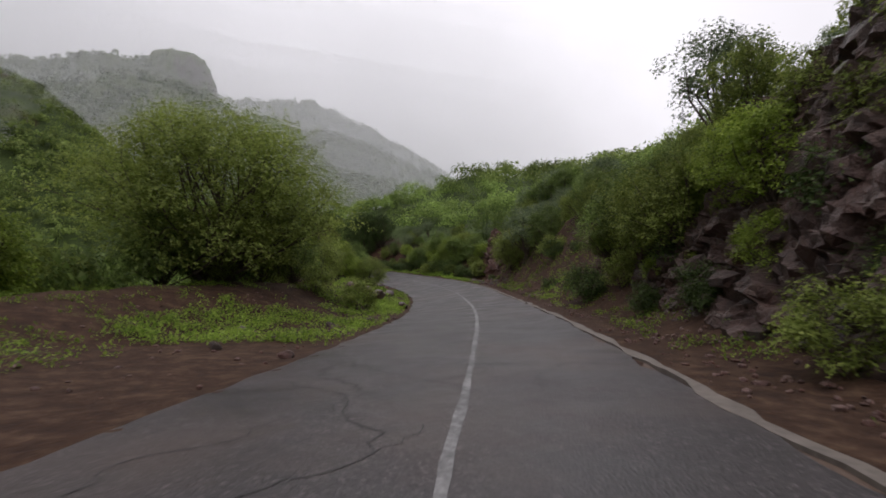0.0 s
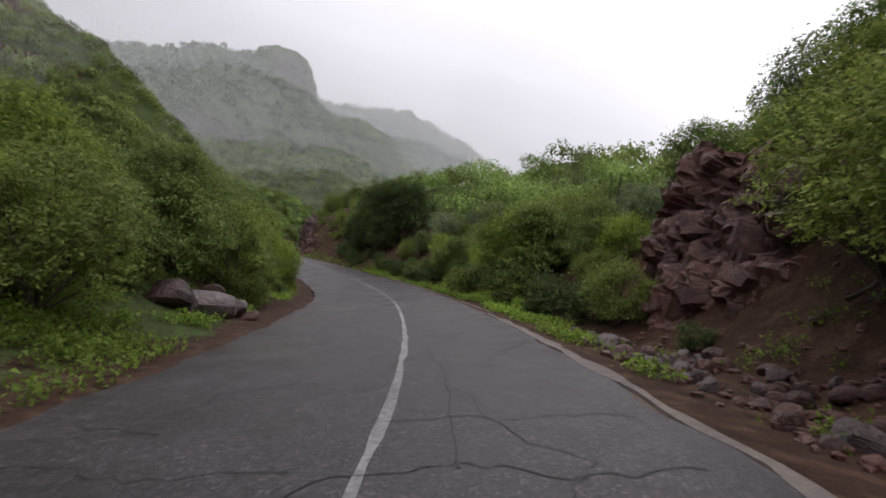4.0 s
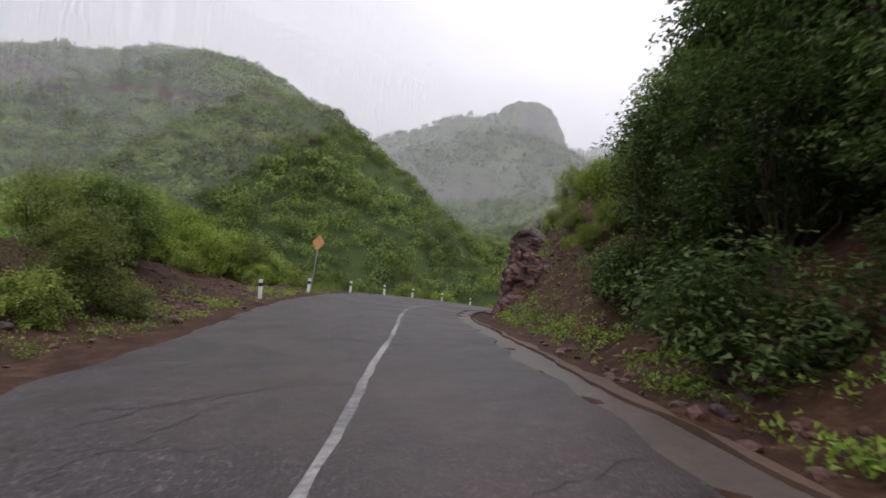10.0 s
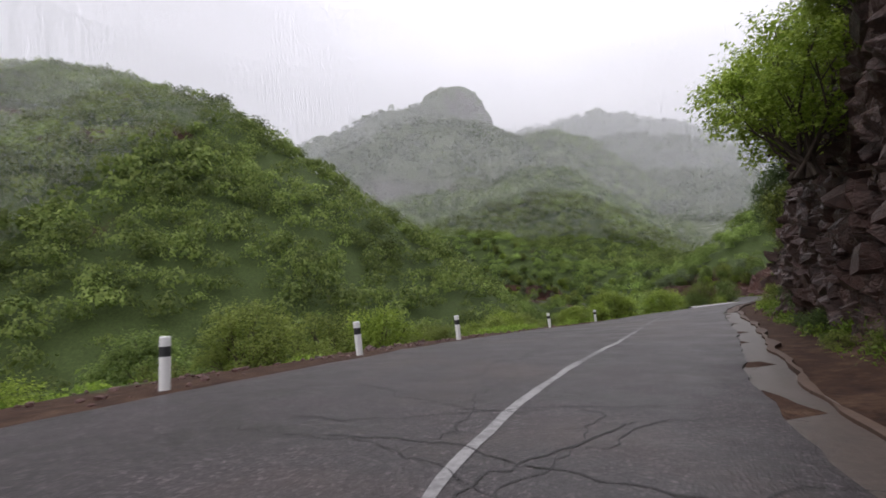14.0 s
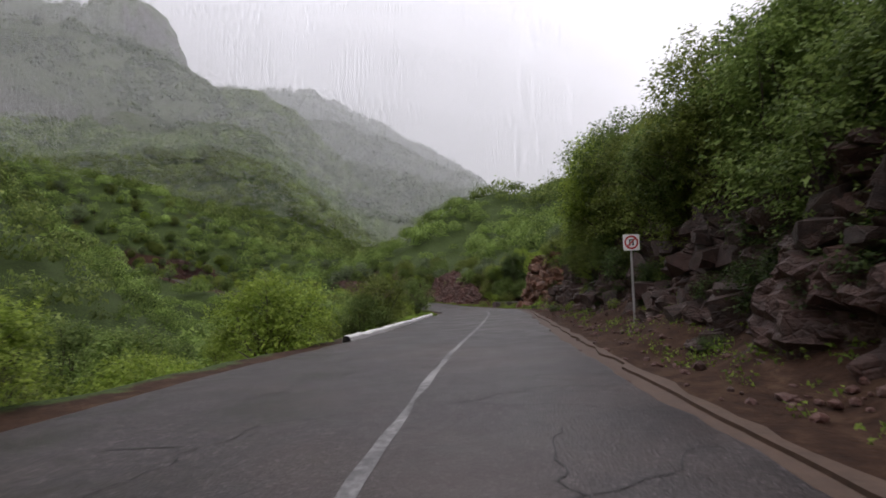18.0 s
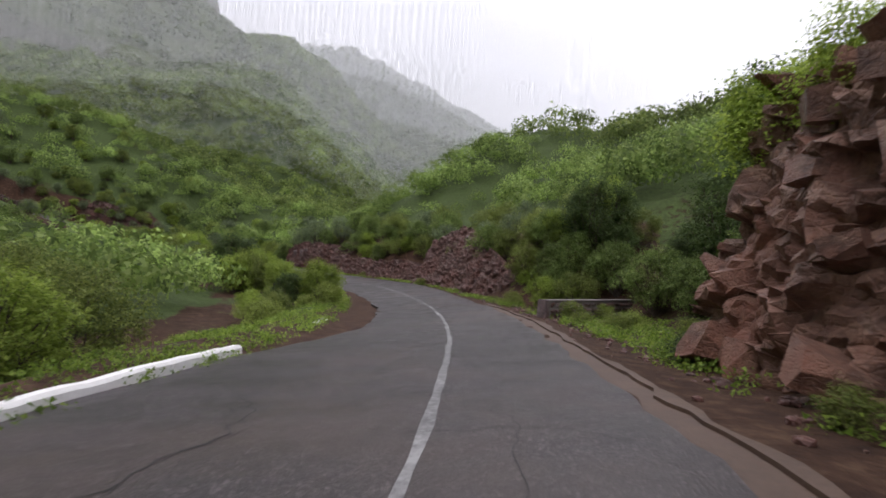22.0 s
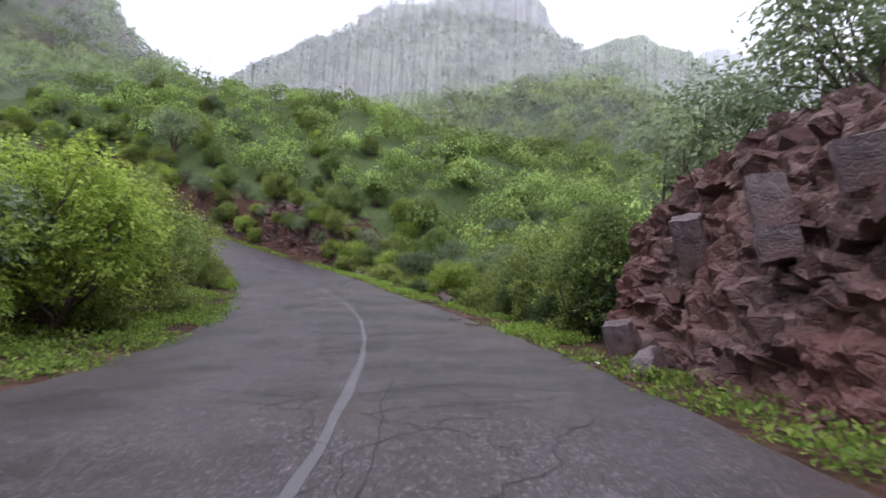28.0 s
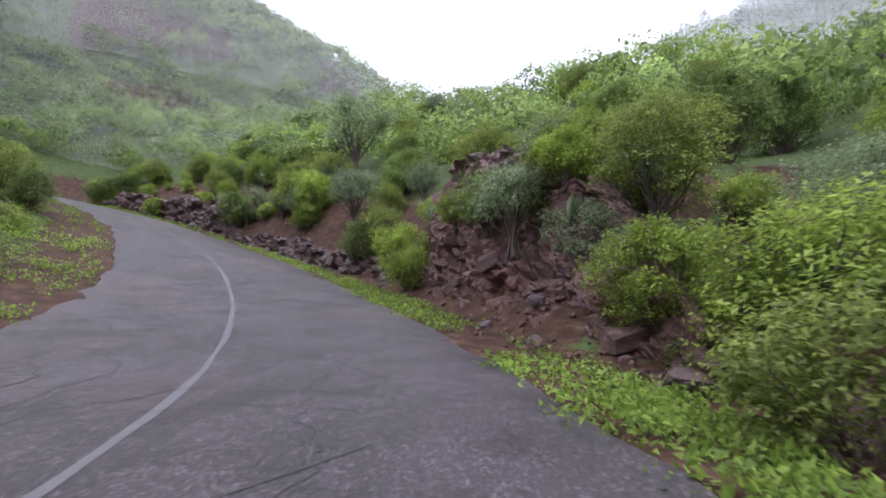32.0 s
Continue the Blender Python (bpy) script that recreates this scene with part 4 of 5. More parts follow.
KINDS = {}
for name, n, args in (
    ("mesquite_tree", 2, dict(width=5.0, tall=4.8, lobes=24, sprays=76, per=9, leaf=0.12, material=LEAF_MID, open_low=0.08, droop=0.1, label="mid-green mesquite tree with dense small leaves")),
    ("olive_tree", 2, dict(width=5.2, tall=4.6, lobes=22, sprays=84, per=9, leaf=0.115, material=LEAF_OLIVE, open_low=0.07, droop=0.25, label="olive-green feathery thorn tree with fine leaves")),
    ("lime_tree", 3, dict(width=4.4, tall=3.8, lobes=18, sprays=88, per=9, leaf=0.11, material=LEAF_LIME, open_low=0.08, label="bright lime-green bushy tree in fresh leaf")),
    ("dark_tree", 2, dict(width=5.0, tall=6.5, lobes=34, sprays=84, per=9, leaf=0.115, material=LEAF_DARK, open_low=0.10, top=0.80, label="dark green dense tree with ragged top")),
    ("grey_tree", 2, dict(width=4.2, tall=4.2, lobes=17, sprays=48, per=8, leaf=0.115, material=LEAF_GREY, open_low=0.35, label="grey-green open tree with visible limbs")),
    ("broad_tree", 1, dict(width=13.0, tall=9.6, lobes=52, sprays=190, per=9, leaf=0.14, material=LEAF_OLIVE, trunk=0.6, open_low=0.10, label="broad olive-green acacia with a dense round crown")),
    ("olive_bush", 3, dict(width=2.7, tall=1.8, lobes=12, sprays=48, per=8, leaf=0.10, material=LEAF_OLIVE, open_low=0.0, trunk=0.12, label="olive-green roadside bush with small leaves")),
    ("lime_bush", 2, dict(width=2.1, tall=1.3, lobes=10, sprays=44, per=8, leaf=0.095, material=LEAF_LIME, open_low=0.0, trunk=0.1, label="lime-green low bush in fresh leaf")),
    ("dark_bush", 2, dict(width=2.5, tall=1.7, lobes=11, sprays=48, per=8, leaf=0.105, material=LEAF_DARK, open_low=0.0, trunk=0.1, label="dark green leafy bush beside the road")),
):
    KINDS[name] = []
    for k in range(n):
        ob = make_tree(name, 100 + 13 * len(KINDS) + k, **args)
        ob.location = (0, 0, 0)
        KINDS[name].append(ob)
USED = set()


def plant(kind, s, d, scale=1.0, rng=random, sink=0.15, squash=1.0, group="", up=None):
    """Set a plant of a kind on the ground beside the road."""
    if kind == "olive_tree" and rng.random() < 0.45:
        kind = "mesquite_tree"
    ob = rng.choice(KINDS[kind])
    p = on_ground(s, d, sink)
    if up is not None:
        p.z = max(p.z - 0.1, float(road_at(s)[2]) + up)
    m = Matrix.Translation(p) @ pose(0, 0, 0, rng.uniform(-5, 5), rng.uniform(-5, 5), rng.uniform(0, 360)) @ Matrix.Diagonal((scale, scale, scale * squash, 1))
    if ob.name not in USED:
        USED.add(ob.name)
        ob.matrix_basis = m
        made = ob
    else:
        made = copy_thing(ob, m)
    return tagged(made, group=group or "roadside trees and bushes")


def row(s0, s1, d0, d1, count, kinds, lo, hi, seed, squash=1.0):
    r = random.Random(seed)
    for k in range(count):
        s = s0 + (s1 - s0) * (k + r.random()) / count
        plant(r.choice(kinds), s, r.uniform(d0, d1), r.uniform(lo, hi), r, 0.15, squash)


OL, LI, DK, GR = "olive_tree", "lime_tree", "dark_tree", "grey_tree"
ob_, lb_, db_ = "olive_bush", "lime_bush", "dark_bush"
r1 = random.Random(3)
# right side, from the start of the drive to its end
for s, d, k, z, up in ((55, 7.4, LI, 0.72, 3.2), (57.5, 7.9, LI, 0.6, 4.2), (60.5, 7.4, OL, 0.85, 2.2), (63.5, 7.6, OL, 0.9, 2.0), (66.5, 7.8, OL, 0.9, 1.6), (62, 9.6, GR, 1.1, 6.6), (59, 9.0, OL, 0.7, 6.6), (56, 6.2, db_, 0.7, 0.3), (69.5, 7.4, OL, 0.8, 1.6)):
    plant(k, s, d, z, r1, 0.0, up=up)
row(41.6 - 15, 68.7, 10, 17, 18, [OL, OL, LI, GR], 0.7, 1.0, 31)
row(48.8, 83.1, 8, 11, 14, [OL, LI, OL], 0.5, 0.8, 32)
row(41.6, 84.0, 5.4, 7.8, 16, [ob_, db_, ob_], 0.5, 1.0, 33)
row(68.7, 98, 8.5, 14, 22, [OL, OL, GR, LI], 0.6, 0.95, 34)
for s, d, k, z in ((93.5, 7.2, OL, 1.0), (96.5, 8.0, OL, 0.95), (90.5, 7.6, GR, 1.1), (87, 8.0, OL, 0.8)):
    plant(k, s, d, z, r1, 0.2)
row(46, 70, 6.6, 9.2, 16, [OL, ob_, LI, db_], 0.5, 0.9, 86)
row(98, 108, 11.5, 17, 8, [OL, GR, GR], 0.9, 1.2, 35)
row(108, 128, 6.2, 9, 14, [LI, OL, OL], 0.6, 0.95, 36)
row(128, 141, 6.2, 9, 8, [LI, OL, OL], 0.4, 0.6, 59)
row(107, 141, 4.6, 6.2, 26, [db_, db_, ob_, db_], 0.6, 1.1, 37)
row(95.9, 140.5, 9, 18, 34, [OL, OL, GR, LI], 0.45, 0.78, 38)
for s, d, k, z in ((147.5, 8.6, DK, 1.22), (151, 9.0, DK, 1.05), (144.5, 10, DK, 0.9), (154, 9.2, DK, 0.8), (145.5, 7.2, DK, 0.6), (149, 6.8, DK, 0.65), (152, 6.8, DK, 0.6)):
    plant(k, s, d, z, r1, 0.3)
plant(LI, 114, 6.6, 1.05, r1)
plant(LI, 117.5, 7.0, 0.9, r1)
plant(DK, 128, 6.6, 0.42, r1)
row(142, 156, 5.0, 6.6, 10, [db_, ob_, db_], 0.6, 1.1, 39)
for s, d, k, z in ((158, 7.4, LI, 0.55), (161, 8.0, LI, 0.6), (155.5, 7.6, OL, 0.7), (153, 8.2, OL, 1.0), (156, 9.4, OL, 1.1)):
    plant(k, s, d, z, r1, 0.0)
row(156, 174, 6.8, 9, 14, [LI, ob_, ob_, ob_], 0.35, 0.6, 85)
row(158, 174, 10, 14, 9, [OL, LI, ob_], 0.5, 0.75, 40)
# a lime tree leans out from the top of the rock wall
plant(LI, 193.6, 4.6, 1.2, r1, up=3.6)
plant(LI, 190.4, 5.2, 0.8, r1, up=5.4)
plant(LI, 197.2, 4.7, 0.8, r1, up=5.0)
plant(OL, 190, 6.8, 0.6, r1, up=6.0)
plant(OL, 196.5, 5.6, 0.62, r1, up=4.6)
row(172, 200, 4.0, 4.7, 18, [ob_, db_, lb_], 0.2, 0.42, 41)
row(179.2, 216.7, 8.5, 14, 16, [OL, DK, OL, LI], 0.9, 1.3, 42)
row(203, 217.6, 6.6, 9.5, 12, [OL, db_, DK, OL], 0.6, 0.95, 43)
row(199, 217.6, 5.0, 6.4, 14, [db_, ob_, lb_], 0.3, 0.6, 79)
row(216.7, 268, 9.0, 15, 30, [OL, OL, LI, GR, OL], 0.9, 1.35, 44)
row(214.6, 268, 7.2, 9.2, 26, [OL, OL, LI, OL], 0.6, 0.95, 57)
row(218.7, 282, 4.4, 6.4, 26, [ob_, lb_, db_], 0.2, 0.45, 45)
row(218.7, 268, 6.2, 8.0, 34, [ob_, db_, db_], 0.4, 0.85, 78)
for s, d, k, z, up in ((275.5, 6.8, LI, 0.8, 4.2), (278.5, 7.2, LI, 0.85, 3.6), (271, 8.0, GR, 1.1, 5.0), (268, 7.0, OL, 0.8, 4.0), (273, 8.6, OL, 1.0, 5.2)):
    plant(k, s, d, z, r1, 0.0, up=up)
for s, d, k, z in ((224, 7.4, OL, 1.0), (227.5, 7.6, OL, 1.1), (230.5, 8.0, OL, 1.15), (233.5, 8.4, OL, 1.2), (237, 8.2, OL, 1.15), (241, 8.4, OL, 1.1), (245, 8.6, LI, 1.1), (246.5, 8.4, OL, 1.5), (250, 8.8, OL, 1.6), (254, 9.2, LI, 1.7), (258, 9.0, OL, 1.5), (262, 9.4, OL, 1.3), (265, 9.2, GR, 1.2)):
    plant(k, s, d, z, r1, 0.2)
# tall growth leaning out over the dark bank
for s, d, k, z, up in ((227, 7.8, DK, 0.8, 3.6), (231, 7.6, OL, 1.1, 4.2), (235, 7.6, OL, 1.2, 4.4), (239, 7.4, OL, 1.0, 4.4), (243, 7.6, OL, 1.2, 4.6), (247, 7.6, OL, 1.4, 4.8), (250, 7.3, LI, 1.5, 4.8), (253.5, 7.4, OL, 1.5, 5.0), (257, 7.7, OL, 1.3, 5.0), (260.5, 7.6, LI, 1.2, 4.8), (249, 6.2, OL, 0.55, 2.4), (252, 6.3, LI, 0.5, 2.2), (246, 6.3, OL, 0.5, 2.4), (255.5, 6.3, OL, 0.5, 2.6), (242, 6.5, db_, 0.9, 1.8), (238, 6.6, db_, 0.8, 1.6), (209, 6.6, OL, 0.7, 3.0), (213, 6.8, DK, 0.6, 3.0), (218, 7.0, OL, 0.8, 3.2), (222, 7.2, DK, 0.6, 3.2)):
    plant(k, s, d, z, r1, 0.0, up=up)
row(281, 301, 10.5, 14, 16, [OL, DK, OL, DK], 0.65, 0.95, 46)
row(281, 300, 5.0, 8.5, 14, [lb_, ob_], 0.3, 0.6, 47)
row(294, 304, 6.8, 9.4, 9, [OL, LI, OL, OL], 0.5, 0.72, 84)
row(297, 346, 7.6, 10, 22, [OL, LI, OL], 0.55, 0.85, 58)
row(299, 359, 9, 15, 24, [OL, LI, GR, OL], 0.8, 1.15, 48)
row(299, 357, 4.2, 5.0, 13, [lb_, ob_], 0.25, 0.5, 49)
for s, d, k, z in ((362.5, 7.0, OL, 1.05), (365, 8.2, OL, 0.95), (360.5, 8.6, GR, 1.2), (357, 9.2, GR, 1.15), (353, 9.2, OL, 1.0), (349, 9.0, GR, 1.1), (369.8, 7.6, DK, 0.72), (372.2, 8.4, OL, 1.1), (366.8, 7.8, OL, 1.0), (374.5, 8.0, LI, 0.8)):
    plant(k, s, d, z, r1, 0.1)
row(371, 381, 6.6, 9.0, 8, [LI, ob_, lb_], 0.5, 0.85, 50)
row(360, 374, 6.4, 8.4, 11, [db_, ob_, db_], 0.7, 1.1, 88)
row(100, 124, 5.8, 7.6, 10, [db_, OL, db_], 0.5, 0.8, 89)
row(374.9, 460, 12, 22, 36, [OL, LI, GR, OL], 0.6, 0.95, 51)
row(366.7, 450, 20, 42, 52, [OL, LI, GR, OL], 0.75, 1.05, 55)
row(372, 398, 10, 13, 14, [LI, GR, OL, GR], 0.5, 0.85, 56)
row(398, 470, 8.6, 12, 24, [LI, GR, ob_, OL], 0.45, 0.8, 52)
row(400, 470, 8, 20, 46, [ob_, LI, GR, OL], 0.55, 0.95, 82)
row(374, 398, 10, 18, 32, [ob_, LI, GR, OL, ob_], 0.5, 0.8, 83)
row(382, 401, 6.4, 9.4, 34, [lb_, ob_, db_, lb_, ob_], 0.45, 0.95, 77)
row(386, 397, 9.5, 13, 9, [LI, OL, GR], 0.4, 0.65, 87)
row(396, 500, 5.2, 6.0, 14, [lb_, ob_], 0.3, 0.5, 53)
row(412, 545, 6, 11, 28, [OL, LI, ob_], 0.55, 0.9, 54)
for s, d, k, z, up in ((397.6, 8.6, LI, 0.85, -0.6), (395.4, 9.6, LI, 0.7, -0.8), (400.2, 8.2, GR, 0.7, 0.9), (402.8, 9.2, LI, 0.85, 4.6), (401.2, 8.8, GR, 0.6, 3.0), (405, 9.4, LI, 0.75, 5.6), (398.6, 11, GR, 0.8, 2.0), (396, 12, OL, 0.8, 1.5), (404.2, 8.8, GR, 0.7, 3.4), (406.5, 8.6, LI, 0.7, 4.2), (413, 7.6, LI, 0.8, 0.5), (417, 7.4, OL, 0.7, 0.6), (430, 16, GR, 2.2, 5.0), (403.5, 6.9, GR, 0.5, 2.4), (401.5, 7.6, GR, 0.6, 1.6), (399.5, 7.8, LI, 0.78, 0.8), (405.5, 7.2, OL, 0.45, 3.0), (408, 7.4, LI, 0.6, 3.2), (402.5, 7.8, LI, 0.7, 4.2), (398, 8.4, GR, 0.6, 0.6), (410.5, 6.8, LI, 0.5, 0.3), (396, 8.8, OL, 0.6, 0.2), (393.5, 9.4, LI, 0.7, 0.0), (400.6, 8.6, OL, 0.7, 3.2)):
    plant(k, s, d, z, r1, 0.0, up=up)
# left side
plant("broad_tree", 68.2, -13.6, 0.98, r1, 0.2, 0.9)
plant(OL, 50.3, -19, 1.2, r1)
for s, d, k, z in ((177, -13.5, LI, 1.3), (174, -15, LI, 1.05), (181, -15.5, OL, 1.0), (186, -14.5, LI, 0.9), (170, -14.5, LI, 1.1)):
    plant(k, s, d, z, r1)
row(41.6, 68.7, -28, -17, 12, [OL, LI, DK], 0.9, 1.3, 60)
row(64.0, 103.8, -16, -9, 16, [OL, LI, OL], 0.8, 1.1, 61)
row(68.7, 103.8, -9, -6.5, 12, [ob_, lb_], 0.6, 1.0, 62)
row(97.4, 122.5, -10, -6.8, 11, [OL, OL, LI], 0.75, 1.0, 63)
row(112, 128, -7.8, -5.9, 11, [OL, OL, LI], 0.5, 0.72, 90)
row(128, 160, -8.6, -6.6, 12, [ob_, lb_, OL], 0.4, 0.7, 91)
row(103.8, 129.7, -6.5, -5.4, 9, [ob_, db_, lb_], 0.5, 0.9, 64)
row(120.9, 161.3, -16, -10, 18, [OL, LI, LI], 0.7, 1.0, 65)
row(129.7, 161.3, -9, -6.5, 9, [lb_, ob_], 0.4, 0.7, 66)
row(161.3, 218.7, -18, -11, 40, [LI, ob_, OL, LI], 0.7, 1.05, 67)
row(166.4, 200, -11.5, -9.6, 12, [lb_, ob_], 0.4, 0.7, 68)
row(200, 218.7, -9, -7.2, 10, [lb_, ob_], 0.4, 0.8, 76)
row(214.6, 273.3, -10, -6.2, 34, [LI, OL, ob_, LI], 0.6, 0.95, 69)
row(208.7, 293.9, -18, -10, 24, [OL, LI], 0.8, 1.1, 70)
row(273.3, 321.0, -11, -7.0, 16, [LI, ob_, lb_], 0.5, 0.8, 71)
plant(LI, 326.5, -8.2, 1.25, r1)
row(291, 316, -9.5, -5.6, 20, [ob_, lb_, LI, ob_], 0.5, 0.9, 80)
plant(DK, 303, -8.4, 0.6, r1)
plant(DK, 336, -11.2, 0.9, r1)
plant(DK, 331.5, -11.6, 0.75, r1)
plant(DK, 341, -11.6, 0.8, r1)
plant(OL, 328.3, -11, 1.1, r1)
plant(LI, 330, -9.6, 1.1, r1)
plant(OL, 384.5, -7.6, 1.05, r1)
plant(OL, 388, -8.4, 0.95, r1)
for s, d, k, z in ((359.5, -8.6, LI, 1.4), (364.5, -8.2, LI, 1.3), (368.5, -7.8, OL, 1.2), (374, -7.8, OL, 1.1), (381, -8.4, OL, 0.9)):
    plant(k, s, d, z, r1)
row(321.0, 377.0, -13, -8.0, 14, [OL, GR, LI], 0.7, 1.05, 72)
row(308.0, 377.0, -8, -5.6, 18, [lb_, ob_, lb_], 0.4, 0.8, 73)
row(377.0, 470, -9, -5.5, 14, [ob_, lb_, OL], 0.4, 0.8, 74)
row(381.6, 540, -18, -9, 24, [OL, LI, GR], 0.7, 1.05, 75)

# woods on the hillsides: crowns of many blades, joined
def woods(name, count, box, seed, size, blades, blade, material, label, keep, ground_at=None):
    rng = np.random.default_rng(seed)
    x0, x1, y0, y1 = box
    x, y = rng.uniform(x0, x1, count), rng.uniform(y0, y1, count)
    s, d = nearest(x, y)
    ok = keep(x, y, s, d)
    x, y = x[ok], y[ok]
    z = (ground_at or height)(x, y)
    n = len(x)
    r = size * rng.uniform(0.6, 1.35, n) * 0.5
    u = rng.normal(0, 1, (n, blades, 3))
    u /= np.linalg.norm(u, axis=2)[:, :, None]
    u[:, :, 2] = np.abs(u[:, :, 2]) * 1.0 - 0.12
    turn = rng.uniform(0, 6.28, (n, 1))
    lob = 1 + 0.22 * np.sin(3 * np.arctan2(u[:, :, 1], u[:, :, 0]) + turn) + 0.14 * np.sin(5 * u[:, :, 2] + 2 * turn)
    rr = rng.uniform(0.74, 1.08, (n, blades, 1)) * lob[:, :, None]
    p = np.stack([x, y, z + r * (0.75 if ground_at is None else 0.45)], -1)[:, None] + u * rr * r[:, None, None] * np.array([1, 1, 0.95])
    p = p.reshape(-1, 3)
    nn = len(p)
    a = rng.normal(0, 1, (nn, 3))
    nor = u.reshape(-1, 3)
    a = a - nor * (a * nor).sum(1)[:, None] * 0.45
    a /= np.linalg.norm(a, axis=1)[:, None]
    b = np.cross(a, nor)
    b /= np.linalg.norm(b, axis=1)[:, None] + 1e-6
    l = np.repeat(r, blades)[:, None] * blade * rng.uniform(0.6, 1.3, (nn, 1))
    v = np.stack([p - a * l * 0.8 + b * l * 0.7, p + a * l, p - a * l * 0.6 - b * l * 0.7], 1).reshape(-1, 3)
    me = mesh_of(name, v, np.arange(nn * 3).reshape(-1, 3), material)
    shade = me.attributes.new("tone", "FLOAT", "POINT")
    shade.data.foreach_set("value", np.repeat(rng.uniform(-0.5, 0.5, n), blades * 3).astype(np.float32))
    return tagged(new(name, me), label, "woods", kind="stuff")


def bare(x, y):
    """Rock bands of the round hill, where nothing grows."""
    z = height(x, y)
    n = fbm(x / 22, y / 22, 71, 3)
    band = (x < -100) & (y < 420) & (((z > 70 + 14 * n) & (z < 78 + 14 * n)) | ((z > 42 + 12 * n) & (z < 47 + 12 * n) & (n > 0.02)))
    return band


woods("hillside_woods", 8400, (-150, 90, -90, 375), 5, 4.2, 320, 0.085, LEAF_MID, "dense green thorn scrub on the near slopes", lambda x, y, s, d: ((d < -15) | (d > 16)) & (np.abs(d) < 46) & ~bare(x, y))
woods("hillside_woods", 11000, (-190, 120, -60, 430), 9, 5.0, 140, 0.125, LEAF_FAR, "dense green thorn scrub on the slopes", lambda x, y, s, d: (np.abs(d) >= 46) & (np.abs(d) < 95) & ~bare(x, y))
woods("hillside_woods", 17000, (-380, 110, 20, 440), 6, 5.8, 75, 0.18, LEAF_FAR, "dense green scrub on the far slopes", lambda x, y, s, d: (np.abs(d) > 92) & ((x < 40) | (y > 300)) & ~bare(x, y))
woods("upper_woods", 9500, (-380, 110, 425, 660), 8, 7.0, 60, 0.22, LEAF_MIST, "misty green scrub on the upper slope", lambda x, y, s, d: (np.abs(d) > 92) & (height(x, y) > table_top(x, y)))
woods("mountain_woods", 9000, (-440, 130, 470, 880), 7, 7.0, 22, 0.33, LEAF_HAZED, "scrub on the table mountain", lambda x, y, s, d: (table_top(x, y) > np.maximum(height(x, y), 60)) & (table_top(x, y) < 206), table_top)
woods("ridge_woods", 9000, (-120, 420, 500, 860), 12, 8.0, 16, 0.33, LEAF_HAZED, "scrub on the misty ridge", lambda x, y, s, d: (ridge_top(x, y) > np.maximum(height(x, y), 0)) & (y < 850), ridge_top)


def herbs(name, bands, seed, label):
    """Low leafy herbs and grass in bands along the road: s0, s1, d0, d1, count, height."""
    rng = np.random.default_rng(seed)
    out = []
    for s0, s1, d0, d1, n, hgt in bands:
        s, d = rng.uniform(s0, s1, n), rng.uniform(d0, d1, n)
        keep = fbm(s / 1.7, d / 1.7, seed, 3) > -0.12
        s, d = s[keep], d[keep]
        p = spot(s, d)
        p[:, 2] = height(p[:, 0], p[:, 1])
        v, f = leaves(p + np.array([0, 0, hgt * 0.45]), np.array([hgt * 0.6, hgt * 0.6, hgt * 0.33]), 22, hgt * 0.32, rng, -0.2)
        out.append((v, f))
    v, f = joined(out)
    return tagged(new(name, mesh_of(name, v, f, LEAF_HERB)), label, "herbs", kind="stuff")


herbs("herbs", [(54.6, 99.0, -10, -4.0, 2300, 0.28), (41.6 + 4, 68.7, -18, -7, 500, 0.22), (95.9, 135.2, -9, -5.0, 2400, 0.28), (95.9, 142.6, 3.9, 5.6, 2600, 0.28), (120.9, 171.3, -9, -5.6, 700, 0.2),
                (178, 202, -14, -9.0, 1500, 0.3), (202, 218.7, -11, -6.4, 900, 0.3), (218.7, 273.3, -8, -5.8, 1400, 0.26), (71.1, 98, 4.4, 10, 700, 0.22), (142, 170, 4.2, 8.5, 420, 0.24), (140.5, 203.7, 4.2, 5.2, 500, 0.22), (193.8, 216.7, 4.4, 7.5, 900, 0.3)], 81, "fresh green herbs along the shoulder")
herbs("herbs", [(267.0, 302.6, 4.4, 10, 1700, 0.26), (267.0, 348.8, -10, -4.4, 3600, 0.24), (302.6, 365.5, 4.0, 5.2, 1000, 0.24), (335.4, 392.4, -9, -4.4, 2800, 0.28),
                (359.9, 398, 5.0, 6.4, 1900, 0.22), (384, 398, 6.4, 9, 400, 0.2), (371.6, 510, 4.4, 6.2, 2600, 0.26), (392.4, 520, -9, -4, 1800, 0.3), (41.6, 88.1, 4.3, 7, 600, 0.2), (210, 282, 4.2, 8.0, 900, 0.2)], 82, "fresh green herbs at the foot of the banks")


# ---------------------------------------------------------------- stones
def stone_mesh(seed, material):
    rng = random.Random(seed)
    bm = bmesh.new()
    bmesh.ops.create_icosphere(bm, subdivisions=2, radius=0.5)
    for k in range(7):
        n = Vector((rng.gauss(0, 1), rng.gauss(0, 1), rng.gauss(0, 1))).normalized()
        c = rng.uniform(0.22, 0.40)
        for v in bm.verts:
            e = v.co.dot(n) - c
            if e > 0:
                v.co -= n * e * 0.95
    return bm_mesh("stone", bm, material)


STONES = [stone_mesh(k, m) for k, m in enumerate((ROCK_RED, ROCK_RED, ROCK_DARK, ROCK_GREY, ROCK_RED, ROCK_GREY))]


